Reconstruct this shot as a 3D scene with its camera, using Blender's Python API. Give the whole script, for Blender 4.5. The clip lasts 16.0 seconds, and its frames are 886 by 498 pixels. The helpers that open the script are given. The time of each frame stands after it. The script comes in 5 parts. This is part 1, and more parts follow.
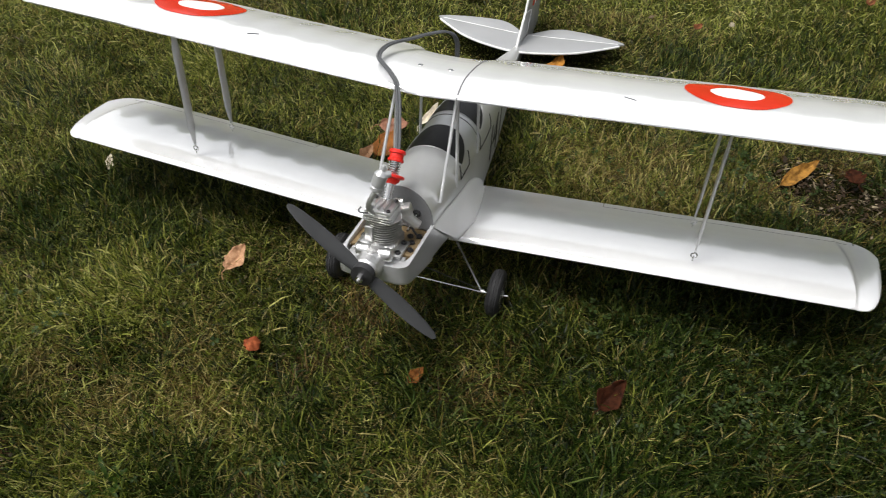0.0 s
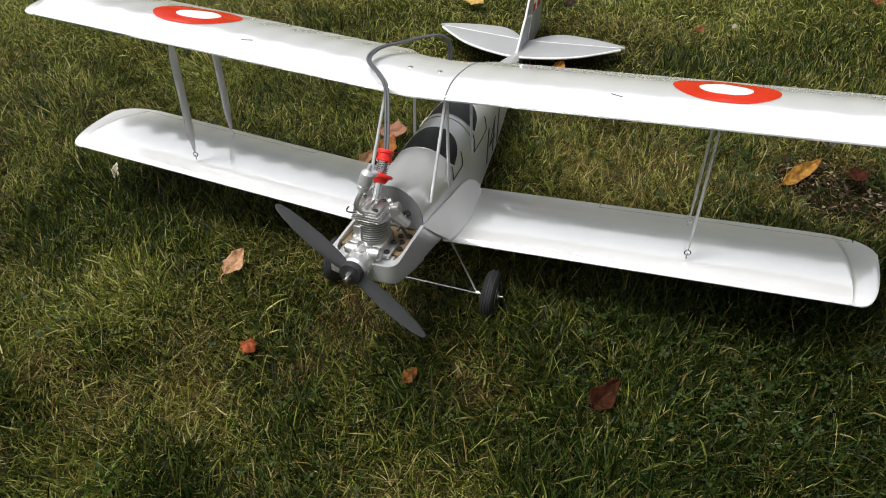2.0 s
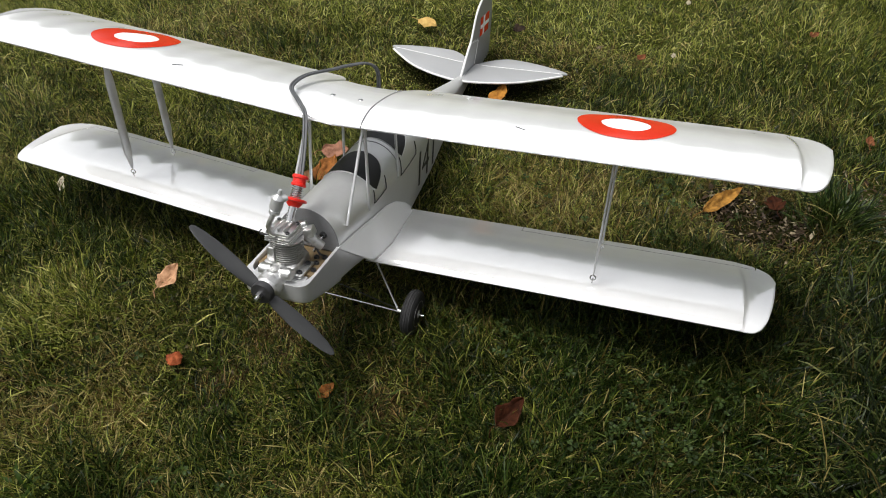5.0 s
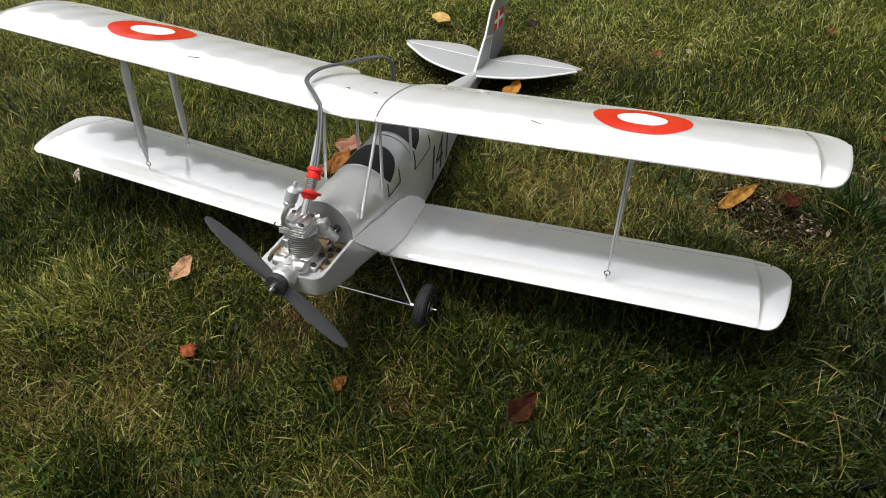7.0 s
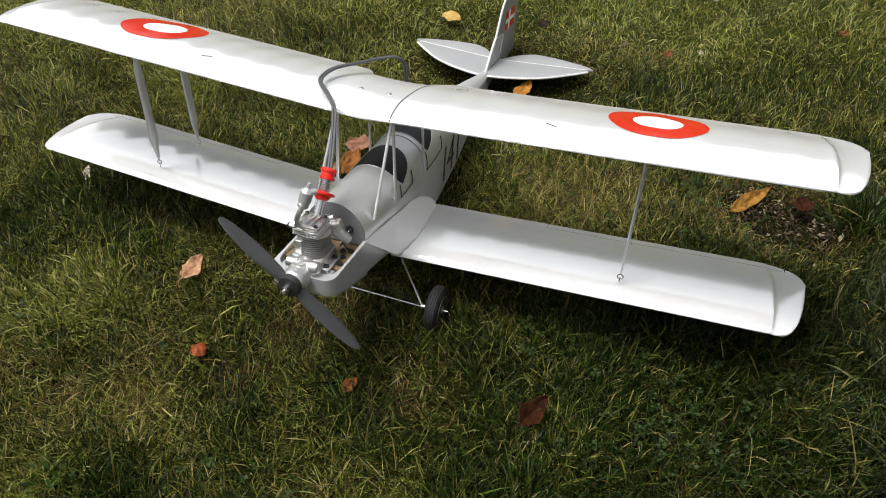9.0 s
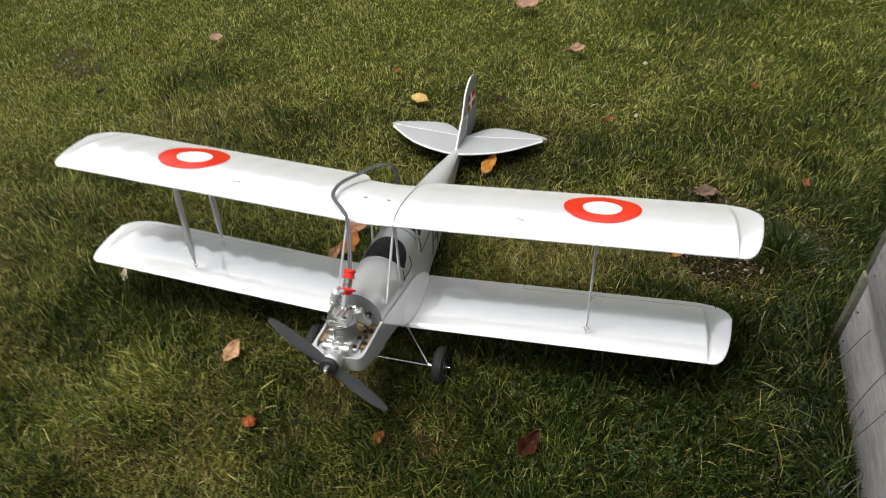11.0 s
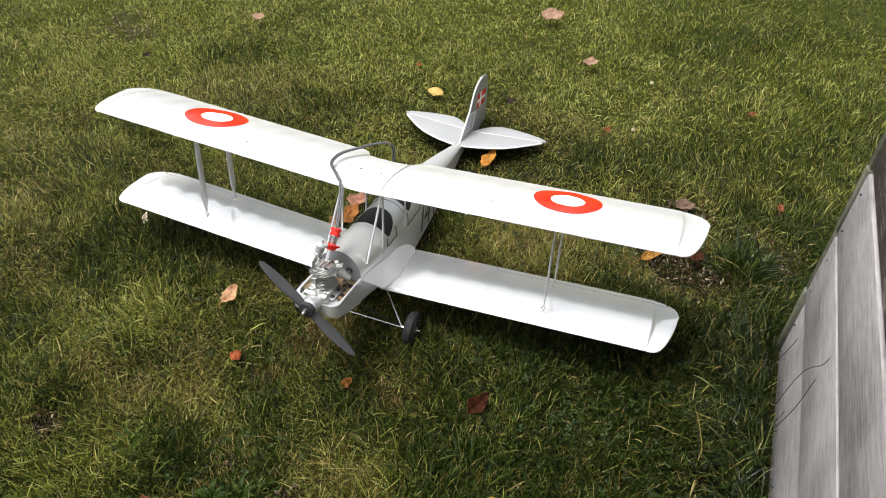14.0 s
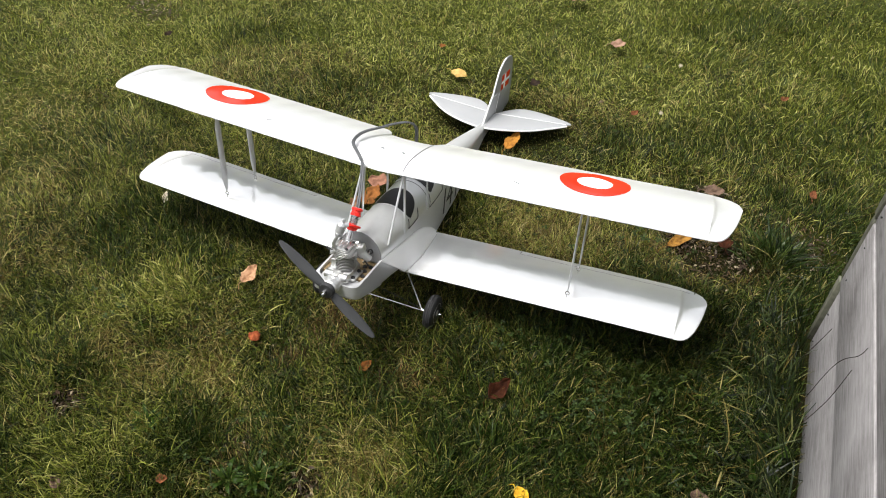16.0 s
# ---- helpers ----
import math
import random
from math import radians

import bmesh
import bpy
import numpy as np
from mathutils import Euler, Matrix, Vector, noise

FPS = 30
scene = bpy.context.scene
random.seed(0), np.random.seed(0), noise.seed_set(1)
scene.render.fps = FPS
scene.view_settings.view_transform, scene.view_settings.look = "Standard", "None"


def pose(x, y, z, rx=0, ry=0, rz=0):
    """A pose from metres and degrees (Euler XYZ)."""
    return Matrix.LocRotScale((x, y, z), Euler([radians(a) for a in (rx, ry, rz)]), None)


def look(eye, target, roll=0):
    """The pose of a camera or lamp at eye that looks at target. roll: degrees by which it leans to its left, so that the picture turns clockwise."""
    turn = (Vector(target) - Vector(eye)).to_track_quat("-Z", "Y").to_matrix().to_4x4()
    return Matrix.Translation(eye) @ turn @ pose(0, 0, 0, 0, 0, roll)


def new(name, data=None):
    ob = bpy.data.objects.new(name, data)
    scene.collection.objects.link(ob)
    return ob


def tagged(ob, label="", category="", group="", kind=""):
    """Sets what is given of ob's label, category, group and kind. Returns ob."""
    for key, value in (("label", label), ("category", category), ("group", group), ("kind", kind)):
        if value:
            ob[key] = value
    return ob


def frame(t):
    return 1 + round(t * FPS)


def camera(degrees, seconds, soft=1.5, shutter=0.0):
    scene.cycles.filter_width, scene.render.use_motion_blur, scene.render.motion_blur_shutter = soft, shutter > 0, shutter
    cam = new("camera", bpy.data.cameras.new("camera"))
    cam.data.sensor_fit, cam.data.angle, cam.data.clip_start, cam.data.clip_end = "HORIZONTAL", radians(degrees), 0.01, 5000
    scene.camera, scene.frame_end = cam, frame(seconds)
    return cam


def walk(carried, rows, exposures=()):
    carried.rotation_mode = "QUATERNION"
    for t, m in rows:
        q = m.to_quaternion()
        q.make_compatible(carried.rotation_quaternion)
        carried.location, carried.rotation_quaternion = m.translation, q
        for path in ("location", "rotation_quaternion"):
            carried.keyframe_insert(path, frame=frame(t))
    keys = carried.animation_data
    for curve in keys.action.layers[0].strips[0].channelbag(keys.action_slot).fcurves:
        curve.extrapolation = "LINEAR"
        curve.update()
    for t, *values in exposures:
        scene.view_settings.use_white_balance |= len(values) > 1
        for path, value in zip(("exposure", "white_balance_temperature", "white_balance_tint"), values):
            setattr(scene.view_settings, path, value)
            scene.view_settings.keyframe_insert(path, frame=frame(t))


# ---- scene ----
cam = camera(64.6, 16.0, soft=1.0, shutter=0.2)
EXPOSURES = [(0.0, 0.58), (10.6, 0.60), (11.5, 0.80), (12.3, 1.05), (16.0, 1.05)]
PATH = [
    (0, (0.321, -0.516, 0.931), (-0.141, 0.783, -0.517), -0.9),
    (0.2, (0.344, -0.520, 0.929), (-0.067, 0.761, -0.481), 0.5),
    (0.5, (0.361, -0.51, 0.925), (-0.052, 0.789, -0.539), -0.6),
    (1, (0.361, -0.508, 0.923), (-0.083, 0.797, -0.526), -2.2),
    (1.5, (0.368, -0.514, 0.92), (-0.112, 0.803, -0.506), -2.8),
    (2, (0.37, -0.518, 0.918), (-0.16, 0.788, -0.501), -3.3),
    (2.5, (0.409, -0.495, 0.927), (-0.096, 0.814, -0.498), -1.2),
    (3, (0.457, -0.487, 0.948), (-0.043, 0.841, -0.463), -1.3),
    (5.5, (0.486, -0.501, 0.963), (-0.026, 0.83, -0.439), -1.3),
    (6, (0.486, -0.504, 0.961), (-0.036, 0.82, -0.444), -1.4),
    (6.5, (0.483, -0.504, 0.958), (-0.046, 0.814, -0.45), -1.5),
    (7, (0.481, -0.501, 0.958), (-0.051, 0.817, -0.45), -1.6),
    (7.5, (0.479, -0.501, 0.96), (-0.063, 0.811, -0.449), -1.6),
    (8, (0.477, -0.5, 0.961), (-0.054, 0.816, -0.449), -1.2),
    (10.3, (0.449, -0.497, 0.963), (-0.096, 0.802, -0.456), -1.4),
    (10.5, (0.469, -0.494, 0.998), (-0.027, 0.867, -0.381), 0.4),
    (10.7, (0.476, -0.533, 1.046), (0.021, 0.838, -0.264), -0.1),
    (10.9, (0.473, -0.605, 1.146), (0.029, 0.725, -0.135), -2.7),
    (11, (0.467, -0.628, 1.226), (-0.001, 0.749, -0.148), -4.4),
    (11.1, (0.445, -0.697, 1.297), (0.041, 0.658, 0.027), -3.9),
    (11.2, (0.422, -0.765, 1.360), (0.048, 0.596, 0.088), -3.6),
    (11.3, (0.409, -0.823, 1.400), (0.034, 0.546, 0.136), -4.2),
    (11.4, (0.396, -0.871, 1.395), (0.066, 0.480, 0.099), -3.0),
    (11.5, (0.379, -0.883, 1.401), (0.038, 0.5, -0.003), -2.3),
    (11.7, (0.396, -0.920, 1.397), (0.089, 0.393, 0.059), 0.1),
    (12, (0.46, -0.884, 1.395), (0.09, 0.498, -0.003), 1.7),
    (12.2, (0.502, -0.881, 1.381), (0.134, 0.431, 0.057), 3.7),
    (12.5, (0.546, -0.828, 1.386), (0.152, 0.508, -0.049), 3.4),
    (13, (0.568, -0.813, 1.358), (0.109, 0.504, -0.075), 1.3),
    (13.5, (0.609, -0.779, 1.329), (0.116, 0.562, -0.071), 1.7),
    (14, (0.618, -0.747, 1.284), (0.074, 0.613, -0.078), 0.3),
    (14.5, (0.622, -0.743, 1.262), (0.057, 0.606, -0.103), 0.2),
    (15, (0.613, -0.746, 1.264), (0.047, 0.604, -0.099), 1.0),
    (15.5, (0.608, -0.739, 1.254), (0.035, 0.593, -0.122), 0.6),
    (16, (0.605, -0.737, 1.254), (0.022, 0.58, -0.133), -0.3),
]
walk(cam, [(t, look(eye, target, roll)) for t, eye, target, roll in PATH], exposures=EXPOSURES)


# ---- world, sun, light ----
SUN_ELEV, SUN_AZ = 72.0, -112.0  # a veiled sun, high on the open side of the garden
world = bpy.data.worlds.new("sky")
scene.world = world
world.use_nodes = True
wn, wl = world.node_tree.nodes, world.node_tree.links
wn.clear()
sky = wn.new("ShaderNodeTexSky")
sky.sky_type = "NISHITA"
sky.sun_disc = False
sky.sun_elevation, sky.sun_rotation = radians(SUN_ELEV), radians(SUN_AZ)
sky.air_density, sky.dust_density, sky.ozone_density = 1.0, 3.0, 1.0
hs = wn.new("ShaderNodeHueSaturation")
hs.inputs["Saturation"].default_value = 0.12
bg = wn.new("ShaderNodeBackground")
bg.inputs["Strength"].default_value = 0.12
wo = wn.new("ShaderNodeOutputWorld")
wl.new(sky.outputs[0], hs.inputs["Color"])
wl.new(hs.outputs[0], bg.inputs["Color"])
wl.new(bg.outputs[0], wo.inputs["Surface"])
sun = new("sun", bpy.data.lights.new("sun", "SUN"))
sun.data.energy, sun.data.angle, sun.data.color = 1.9, radians(22), (1.0, 0.982, 0.945)
az, el = radians(SUN_AZ), radians(SUN_ELEV)
sun_dir = Vector((math.sin(az) * math.cos(el), math.cos(az) * math.cos(el), math.sin(el)))
sun.matrix_world = look(sun_dir * 20, (0, 0, 0))


# ---- materials ----
def material(name, colour, rough=0.5, metal=0.0, vary=0.12, scale=30.0, bump=0.0, bump_scale=200.0, coat=0.0, random=0.0, dark=None, spec=0.5):
    """A painted or plain surface: base colour broken up at two scales, uneven gloss and a fine relief."""
    m = bpy.data.materials.new(name)
    m.use_nodes = True
    n, l = m.node_tree.nodes, m.node_tree.links
    b = n["Principled BSDF"]
    b.inputs["Metallic"].default_value = metal
    b.inputs["Coat Weight"].default_value = coat
    b.inputs["Specular IOR Level"].default_value = spec
    tc = n.new("ShaderNodeTexCoord")
    n1 = n.new("ShaderNodeTexNoise")
    n1.inputs["Scale"].default_value, n1.inputs["Detail"].default_value = scale, 5
    n2 = n.new("ShaderNodeTexNoise")
    n2.inputs["Scale"].default_value, n2.inputs["Detail"].default_value = scale * 9, 3
    add = n.new("ShaderNodeMath")
    add.operation = "MULTIPLY_ADD"
    add.inputs[1].default_value = 0.4
    l.new(tc.outputs["Object"], n1.inputs["Vector"])
    l.new(tc.outputs["Object"], n2.inputs["Vector"])
    l.new(n2.outputs[0], add.inputs[0])
    l.new(n1.outputs[0], add.inputs[2])
    ramp = n.new("ShaderNodeValToRGB")
    lo = dark or tuple(c * (1 - vary) for c in colour)
    hi = tuple(min(1, c * (1 + vary)) for c in colour)
    ramp.color_ramp.elements[0].position, ramp.color_ramp.elements[1].position = 0.45, 0.95
    ramp.color_ramp.elements[0].color, ramp.color_ramp.elements[1].color = (*lo, 1), (*hi, 1)
    l.new(add.outputs[0], ramp.inputs[0])
    out = ramp.outputs[0]
    if random:
        oi = n.new("ShaderNodeObjectInfo")
        mr = n.new("ShaderNodeMapRange")
        mr.inputs["To Min"].default_value, mr.inputs["To Max"].default_value = 1 - random, 1 + random
        hv = n.new("ShaderNodeHueSaturation")
        l.new(oi.outputs["Random"], mr.inputs["Value"])
        l.new(mr.outputs[0], hv.inputs["Value"])
        l.new(out, hv.inputs["Color"])
        out = hv.outputs[0]
    l.new(out, b.inputs["Base Color"])
    rr = n.new("ShaderNodeMapRange")
    rr.inputs["From Min"].default_value, rr.inputs["From Max"].default_value = 0.4, 0.9
    rr.inputs["To Min"].default_value, rr.inputs["To Max"].default_value = max(0.03, rough - 0.07), min(1, rough + 0.07)
    l.new(add.outputs[0], rr.inputs["Value"])
    l.new(rr.outputs[0], b.inputs["Roughness"])
    if bump:
        n3 = n.new("ShaderNodeTexNoise")
        n3.inputs["Scale"].default_value, n3.inputs["Detail"].default_value = bump_scale, 4
        bp = n.new("ShaderNodeBump")
        bp.inputs["Strength"].default_value, bp.inputs["Distance"].default_value = bump, 0.002
        l.new(tc.outputs["Object"], n3.inputs["Vector"])
        l.new(n3.outputs[0], bp.inputs["Height"])
        l.new(bp.outputs[0], b.inputs["Normal"])
    return m


SILVER = material("silver_film", (0.93, 0.932, 0.94), 0.085, 0.40, 0.03, 8, coat=0.2)
SILVER_PAINT = material("silver_paint", (0.66, 0.664, 0.671), 0.33, 0.55, 0.05, 14)
FAIRING = material("fairing_silver", (0.94, 0.942, 0.948), 0.36, 0.10, 0.01, 14)
RED = material("red_film", (0.62, 0.028, 0.010), 0.2, 0.0, 0.06, 20)
WHITE = material("white_film", (0.82, 0.82, 0.82), 0.35, 0.0, 0.03, 20)
STRUT = material("strut_silver", (0.58, 0.585, 0.59), 0.33, 0.5, 0.1, 20)
BLACK = material("black_line", (0.012, 0.012, 0.013), 0.4, 0.0, 0.1, 40)
COCKPIT = material("cockpit_black", (0.010, 0.010, 0.013), 0.42, 0.0, 0.2, 60, 0.05, 300, spec=0.35)
BULKHEAD = material("bulkhead_grey", (0.21, 0.213, 0.22), 0.5, 0.1, 0.15, 40, 0.1, 200)
ALU = material("cast_aluminium", (0.70, 0.697, 0.69), 0.36, 1.0, 0.14, 60, 0.25, 500)
STEEL = material("bright_steel", (0.62, 0.62, 0.62), 0.22, 1.0, 0.08, 60)
DARKSTEEL = material("dark_steel", (0.06, 0.06, 0.062), 0.4, 0.6, 0.2, 80)
PLY = material("oily_plywood", (0.20, 0.14, 0.068), 0.55, 0.0, 0.3, 40, 0.2, 300)
REDPLASTIC = material("red_plastic", (0.72, 0.02, 0.012), 0.3, 0.0, 0.05, 30)
RUBBER = material("black_rubber", (0.022, 0.022, 0.023), 0.62, 0.0, 0.3, 60, 0.25, 400)
CABLE = material("grey_cable", (0.075, 0.078, 0.082), 0.42, 0.0, 0.15, 60)
PROP = material("grey_nylon", (0.035, 0.036, 0.037), 0.5, 0.0, 0.12, 40)


def ground_material():
    m = bpy.data.materials.new("lawn_soil")
    m.use_nodes = True
    n, l = m.node_tree.nodes, m.node_tree.links
    b = n["Principled BSDF"]
    b.inputs["Roughness"].default_value, b.inputs["Specular IOR Level"].default_value = 1.0, 0.05
    tc = n.new("ShaderNodeTexCoord")
    a = n.new("ShaderNodeTexNoise")
    a.inputs["Scale"].default_value, a.inputs["Detail"].default_value = 3.0, 8
    c = n.new("ShaderNodeTexNoise")
    c.inputs["Scale"].default_value, c.inputs["Detail"].default_value = 140.0, 5
    r1, r2 = n.new("ShaderNodeValToRGB"), n.new("ShaderNodeValToRGB")
    # both near black: shade between the blades is put into the soil colour
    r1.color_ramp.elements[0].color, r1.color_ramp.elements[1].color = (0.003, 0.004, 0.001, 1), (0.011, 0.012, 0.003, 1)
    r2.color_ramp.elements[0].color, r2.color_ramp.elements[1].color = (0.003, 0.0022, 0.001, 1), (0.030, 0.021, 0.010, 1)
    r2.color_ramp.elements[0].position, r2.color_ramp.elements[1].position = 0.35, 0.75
    mix = n.new("ShaderNodeMix")
    mix.data_type = "RGBA"
    mix.inputs[0].default_value = 0.5
    for q in (a, c):
        l.new(tc.outputs["Object"], q.inputs["Vector"])
    l.new(a.outputs[0], r1.inputs[0])
    l.new(c.outputs[0], r2.inputs[0])
    l.new(r1.outputs[0], mix.inputs[6])
    l.new(r2.outputs[0], mix.inputs[7])
    # darkened soil between the blades near by, lighter closed turf farther out
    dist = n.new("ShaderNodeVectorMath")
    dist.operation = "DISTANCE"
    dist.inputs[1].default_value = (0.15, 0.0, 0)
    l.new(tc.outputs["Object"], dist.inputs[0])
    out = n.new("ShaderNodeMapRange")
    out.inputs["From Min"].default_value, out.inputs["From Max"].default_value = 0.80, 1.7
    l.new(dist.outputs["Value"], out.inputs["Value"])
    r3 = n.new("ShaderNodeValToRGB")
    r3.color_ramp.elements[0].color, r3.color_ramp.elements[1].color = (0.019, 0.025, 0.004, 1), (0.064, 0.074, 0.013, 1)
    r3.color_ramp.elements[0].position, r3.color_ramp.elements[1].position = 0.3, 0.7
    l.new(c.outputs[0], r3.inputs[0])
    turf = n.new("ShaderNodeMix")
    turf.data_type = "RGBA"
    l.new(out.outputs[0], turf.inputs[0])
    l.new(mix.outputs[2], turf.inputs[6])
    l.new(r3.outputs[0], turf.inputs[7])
    l.new(turf.outputs[2], b.inputs["Base Color"])
    bp = n.new("ShaderNodeBump")
    bp.inputs["Strength"].default_value, bp.inputs["Distance"].default_value = 0.8, 0.01
    l.new(c.outputs[0], bp.inputs["Height"])
    l.new(bp.outputs[0], b.inputs["Normal"])
    return m


def blade_material(name, stops=None, spec=0.22):
    """Thin leaves that let light through: each in its own colour, or in a ramp over the single leaves."""
    m = bpy.data.materials.new(name)
    m.use_nodes = True
    n, l = m.node_tree.nodes, m.node_tree.links
    b = n["Principled BSDF"]
    b.inputs["Roughness"].default_value = 0.40
    b.inputs["Specular IOR Level"].default_value = spec
    if stops:
        g = n.new("ShaderNodeNewGeometry")
        own = n.new("ShaderNodeValToRGB")
        e = own.color_ramp.elements
        while len(e) < len(stops):
            e.new(0.5)
        for k, (pos, col) in enumerate(stops):
            e[k].position, e[k].color = pos, (*col, 1)
        l.new(g.outputs["Random Per Island"], own.inputs[0])
    else:
        own = n.new("ShaderNodeVertexColor")
        own.layer_name = "blade_colour"
    # veins and flecks along the leaf
    tc = n.new("ShaderNodeTexCoord")
    fleck = n.new("ShaderNodeTexNoise")
    fleck.inputs["Scale"].default_value, fleck.inputs["Detail"].default_value = 260.0, 3
    l.new(tc.outputs["Object"], fleck.inputs["Vector"])
    mr = n.new("ShaderNodeMapRange")
    mr.inputs["From Min"].default_value, mr.inputs["From Max"].default_value = 0.3, 0.7
    mr.inputs["To Min"].default_value, mr.inputs["To Max"].default_value = 0.75, 1.25
    l.new(fleck.outputs[0], mr.inputs["Value"])
    hv = n.new("ShaderNodeHueSaturation")
    l.new(mr.outputs[0], hv.inputs["Value"])
    l.new(own.outputs[0], hv.inputs["Color"])
    l.new(hv.outputs[0], b.inputs["Base Color"])
    tr = n.new("ShaderNodeBsdfTranslucent")
    l.new(hv.outputs[0], tr.inputs["Color"])
    ms = n.new("ShaderNodeMixShader")
    ms.inputs[0].default_value = 0.32
    l.new(b.outputs[0], ms.inputs[1])
    l.new(tr.outputs[0], ms.inputs[2])
    l.new(ms.outputs[0], n["Material Output"].inputs["Surface"])
    return m


def wood_material(name, lo, hi, scale=(60, 3, 60), streak=0.5, mid=None):
    m = bpy.data.materials.new(name)
    m.use_nodes = True
    n, l = m.node_tree.nodes, m.node_tree.links
    b = n["Principled BSDF"]
    tc = n.new("ShaderNodeTexCoord")
    mp = n.new("ShaderNodeMapping")
    mp.inputs["Scale"].default_value = scale
    oi = n.new("ShaderNodeObjectInfo")
    vm = n.new("ShaderNodeVectorMath")
    vm.operation = "MULTIPLY_ADD"
    vm.inputs[1].default_value = (7.0, 3.0, 5.0)
    l.new(oi.outputs["Random"], vm.inputs[0])
    l.new(tc.outputs["Object"], vm.inputs[2])
    l.new(vm.outputs[0], mp.inputs["Vector"])
    a = n.new("ShaderNodeTexNoise")
    a.inputs["Scale"].default_value, a.inputs["Detail"].default_value, a.inputs["Roughness"].default_value = 1.0, 9, 0.65
    l.new(mp.outputs[0], a.inputs["Vector"])
    blot = n.new("ShaderNodeTexNoise")
    blot.inputs["Scale"].default_value, blot.inputs["Detail"].default_value = 6.0, 5
    l.new(vm.outputs[0], blot.inputs["Vector"])
    add = n.new("ShaderNodeMath")
    add.operation = "MULTIPLY_ADD"
    add.inputs[1].default_value = streak
    l.new(blot.outputs[0], add.inputs[0])
    l.new(a.outputs[0], add.inputs[2])
    ramp = n.new("ShaderNodeValToRGB")
    norm = n.new("ShaderNodeMath")
    norm.operation = "MULTIPLY"
    norm.inputs[1].default_value = 1 / (1 + streak + 0.5)
    fleck = n.new("ShaderNodeTexNoise")
    fleck.inputs["Scale"].default_value, fleck.inputs["Detail"].default_value, fleck.inputs["Roughness"].default_value = 1.0, 6, 0.7
    wide = n.new("ShaderNodeMapping")
    wide.inputs["Scale"].default_value = tuple(0.35 * q if q > 50 else 3.0 * q for q in scale)
    l.new(vm.outputs[0], wide.inputs["Vector"])
    l.new(wide.outputs[0], fleck.inputs["Vector"])
    both = n.new("ShaderNodeMath")
    both.operation = "MULTIPLY_ADD"
    both.inputs[1].default_value = 0.5
    l.new(fleck.outputs[0], both.inputs[0])
    l.new(add.outputs[0], both.inputs[2])
    l.new(both.outputs[0], norm.inputs[0])
    ramp.color_ramp.elements[0].position, ramp.color_ramp.elements[1].position = 0.38, 0.64
    ramp.color_ramp.elements[0].color, ramp.color_ramp.elements[1].color = (*lo, 1), (*hi, 1)
    if mid:
        e = ramp.color_ramp.elements.new(0.52)
        e.color = (*mid, 1)
    l.new(norm.outputs[0], ramp.inputs[0])
    l.new(ramp.outputs[0], b.inputs["Base Color"])
    b.inputs["Roughness"].default_value, b.inputs["Specular IOR Level"].default_value = 0.8, 0.12
    bp = n.new("ShaderNodeBump")
    bp.inputs["Strength"].default_value, bp.inputs["Distance"].default_value = 0.5, 0.002
    l.new(a.outputs[0], bp.inputs["Height"])
    l.new(bp.outputs[0], b.inputs["Normal"])
    return m


SOIL = ground_material()
GRASS = blade_material("grass_blade", spec=0.22)
TALL = blade_material("tall_grass_blade", spec=0.40)
WEED = blade_material("weed_leaf", [(0.0, (0.014, 0.030, 0.0035)), (1.0, (0.038, 0.070, 0.009))], spec=0.1)
CLOVER = blade_material("clover_leaf", [(0.0, (0.013, 0.024, 0.005)), (1.0, (0.058, 0.088, 0.026))], spec=0.1)
LITTER = blade_material("litter_brown", [(0.0, (0.024, 0.015, 0.008)), (0.75, (0.075, 0.047, 0.026)), (1.0, (0.40, 0.33, 0.22))])
PALEWOOD = wood_material("grey_weathered_wood", (0.17, 0.158, 0.156), (0.46, 0.438, 0.436), scale=(260, 9, 260), streak=0.9, mid=(0.335, 0.317, 0.315))
BROWNWOOD = wood_material("brown_weathered_wood", (0.024, 0.018, 0.016), (0.30, 0.265, 0.255), scale=(170, 22, 170), streak=0.7, mid=(0.085, 0.067, 0.062))
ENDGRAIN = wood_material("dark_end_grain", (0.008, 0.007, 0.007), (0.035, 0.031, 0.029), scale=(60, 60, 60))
MOSSWOOD = wood_material("mossy_grey_wood", (0.07, 0.07, 0.052), (0.20, 0.20, 0.15), scale=(30, 60, 30), streak=0.6)
DECKWOOD = wood_material("dark_deck_wood", (0.026, 0.025, 0.025), (0.12, 0.114, 0.112), scale=(7, 110, 110), streak=0.8)


# ---- building helpers ----
def mesh_object(name, verts, faces, mat, parent=None, smooth=True, label=""):
    me = bpy.data.meshes.new(name)
    me.from_pydata([tuple(v) for v in verts], [], [tuple(f) for f in faces])
    me.materials.append(mat)
    if smooth:
        me.shade_smooth()
    ob = new(name, me)
    if parent:
        ob.parent = parent
    if label:
        tagged(ob, label)
    return ob


def part(name, bm, mat, parent=None, label="", smooth=True, sharp=35):
    """Links a bmesh as one mesh object, under a thing or a part where one is given."""
    bmesh.ops.recalc_face_normals(bm, faces=bm.faces)
    me = bpy.data.meshes.new(name)
    bm.to_mesh(me)
    bm.free()
    me.materials.append(mat)
    if smooth:
        me.shade_smooth()
        me.set_sharp_from_angle(angle=radians(sharp))
    ob = new(name, me)
    if parent:
        ob.parent = parent
    if label:
        tagged(ob, label)
    return ob


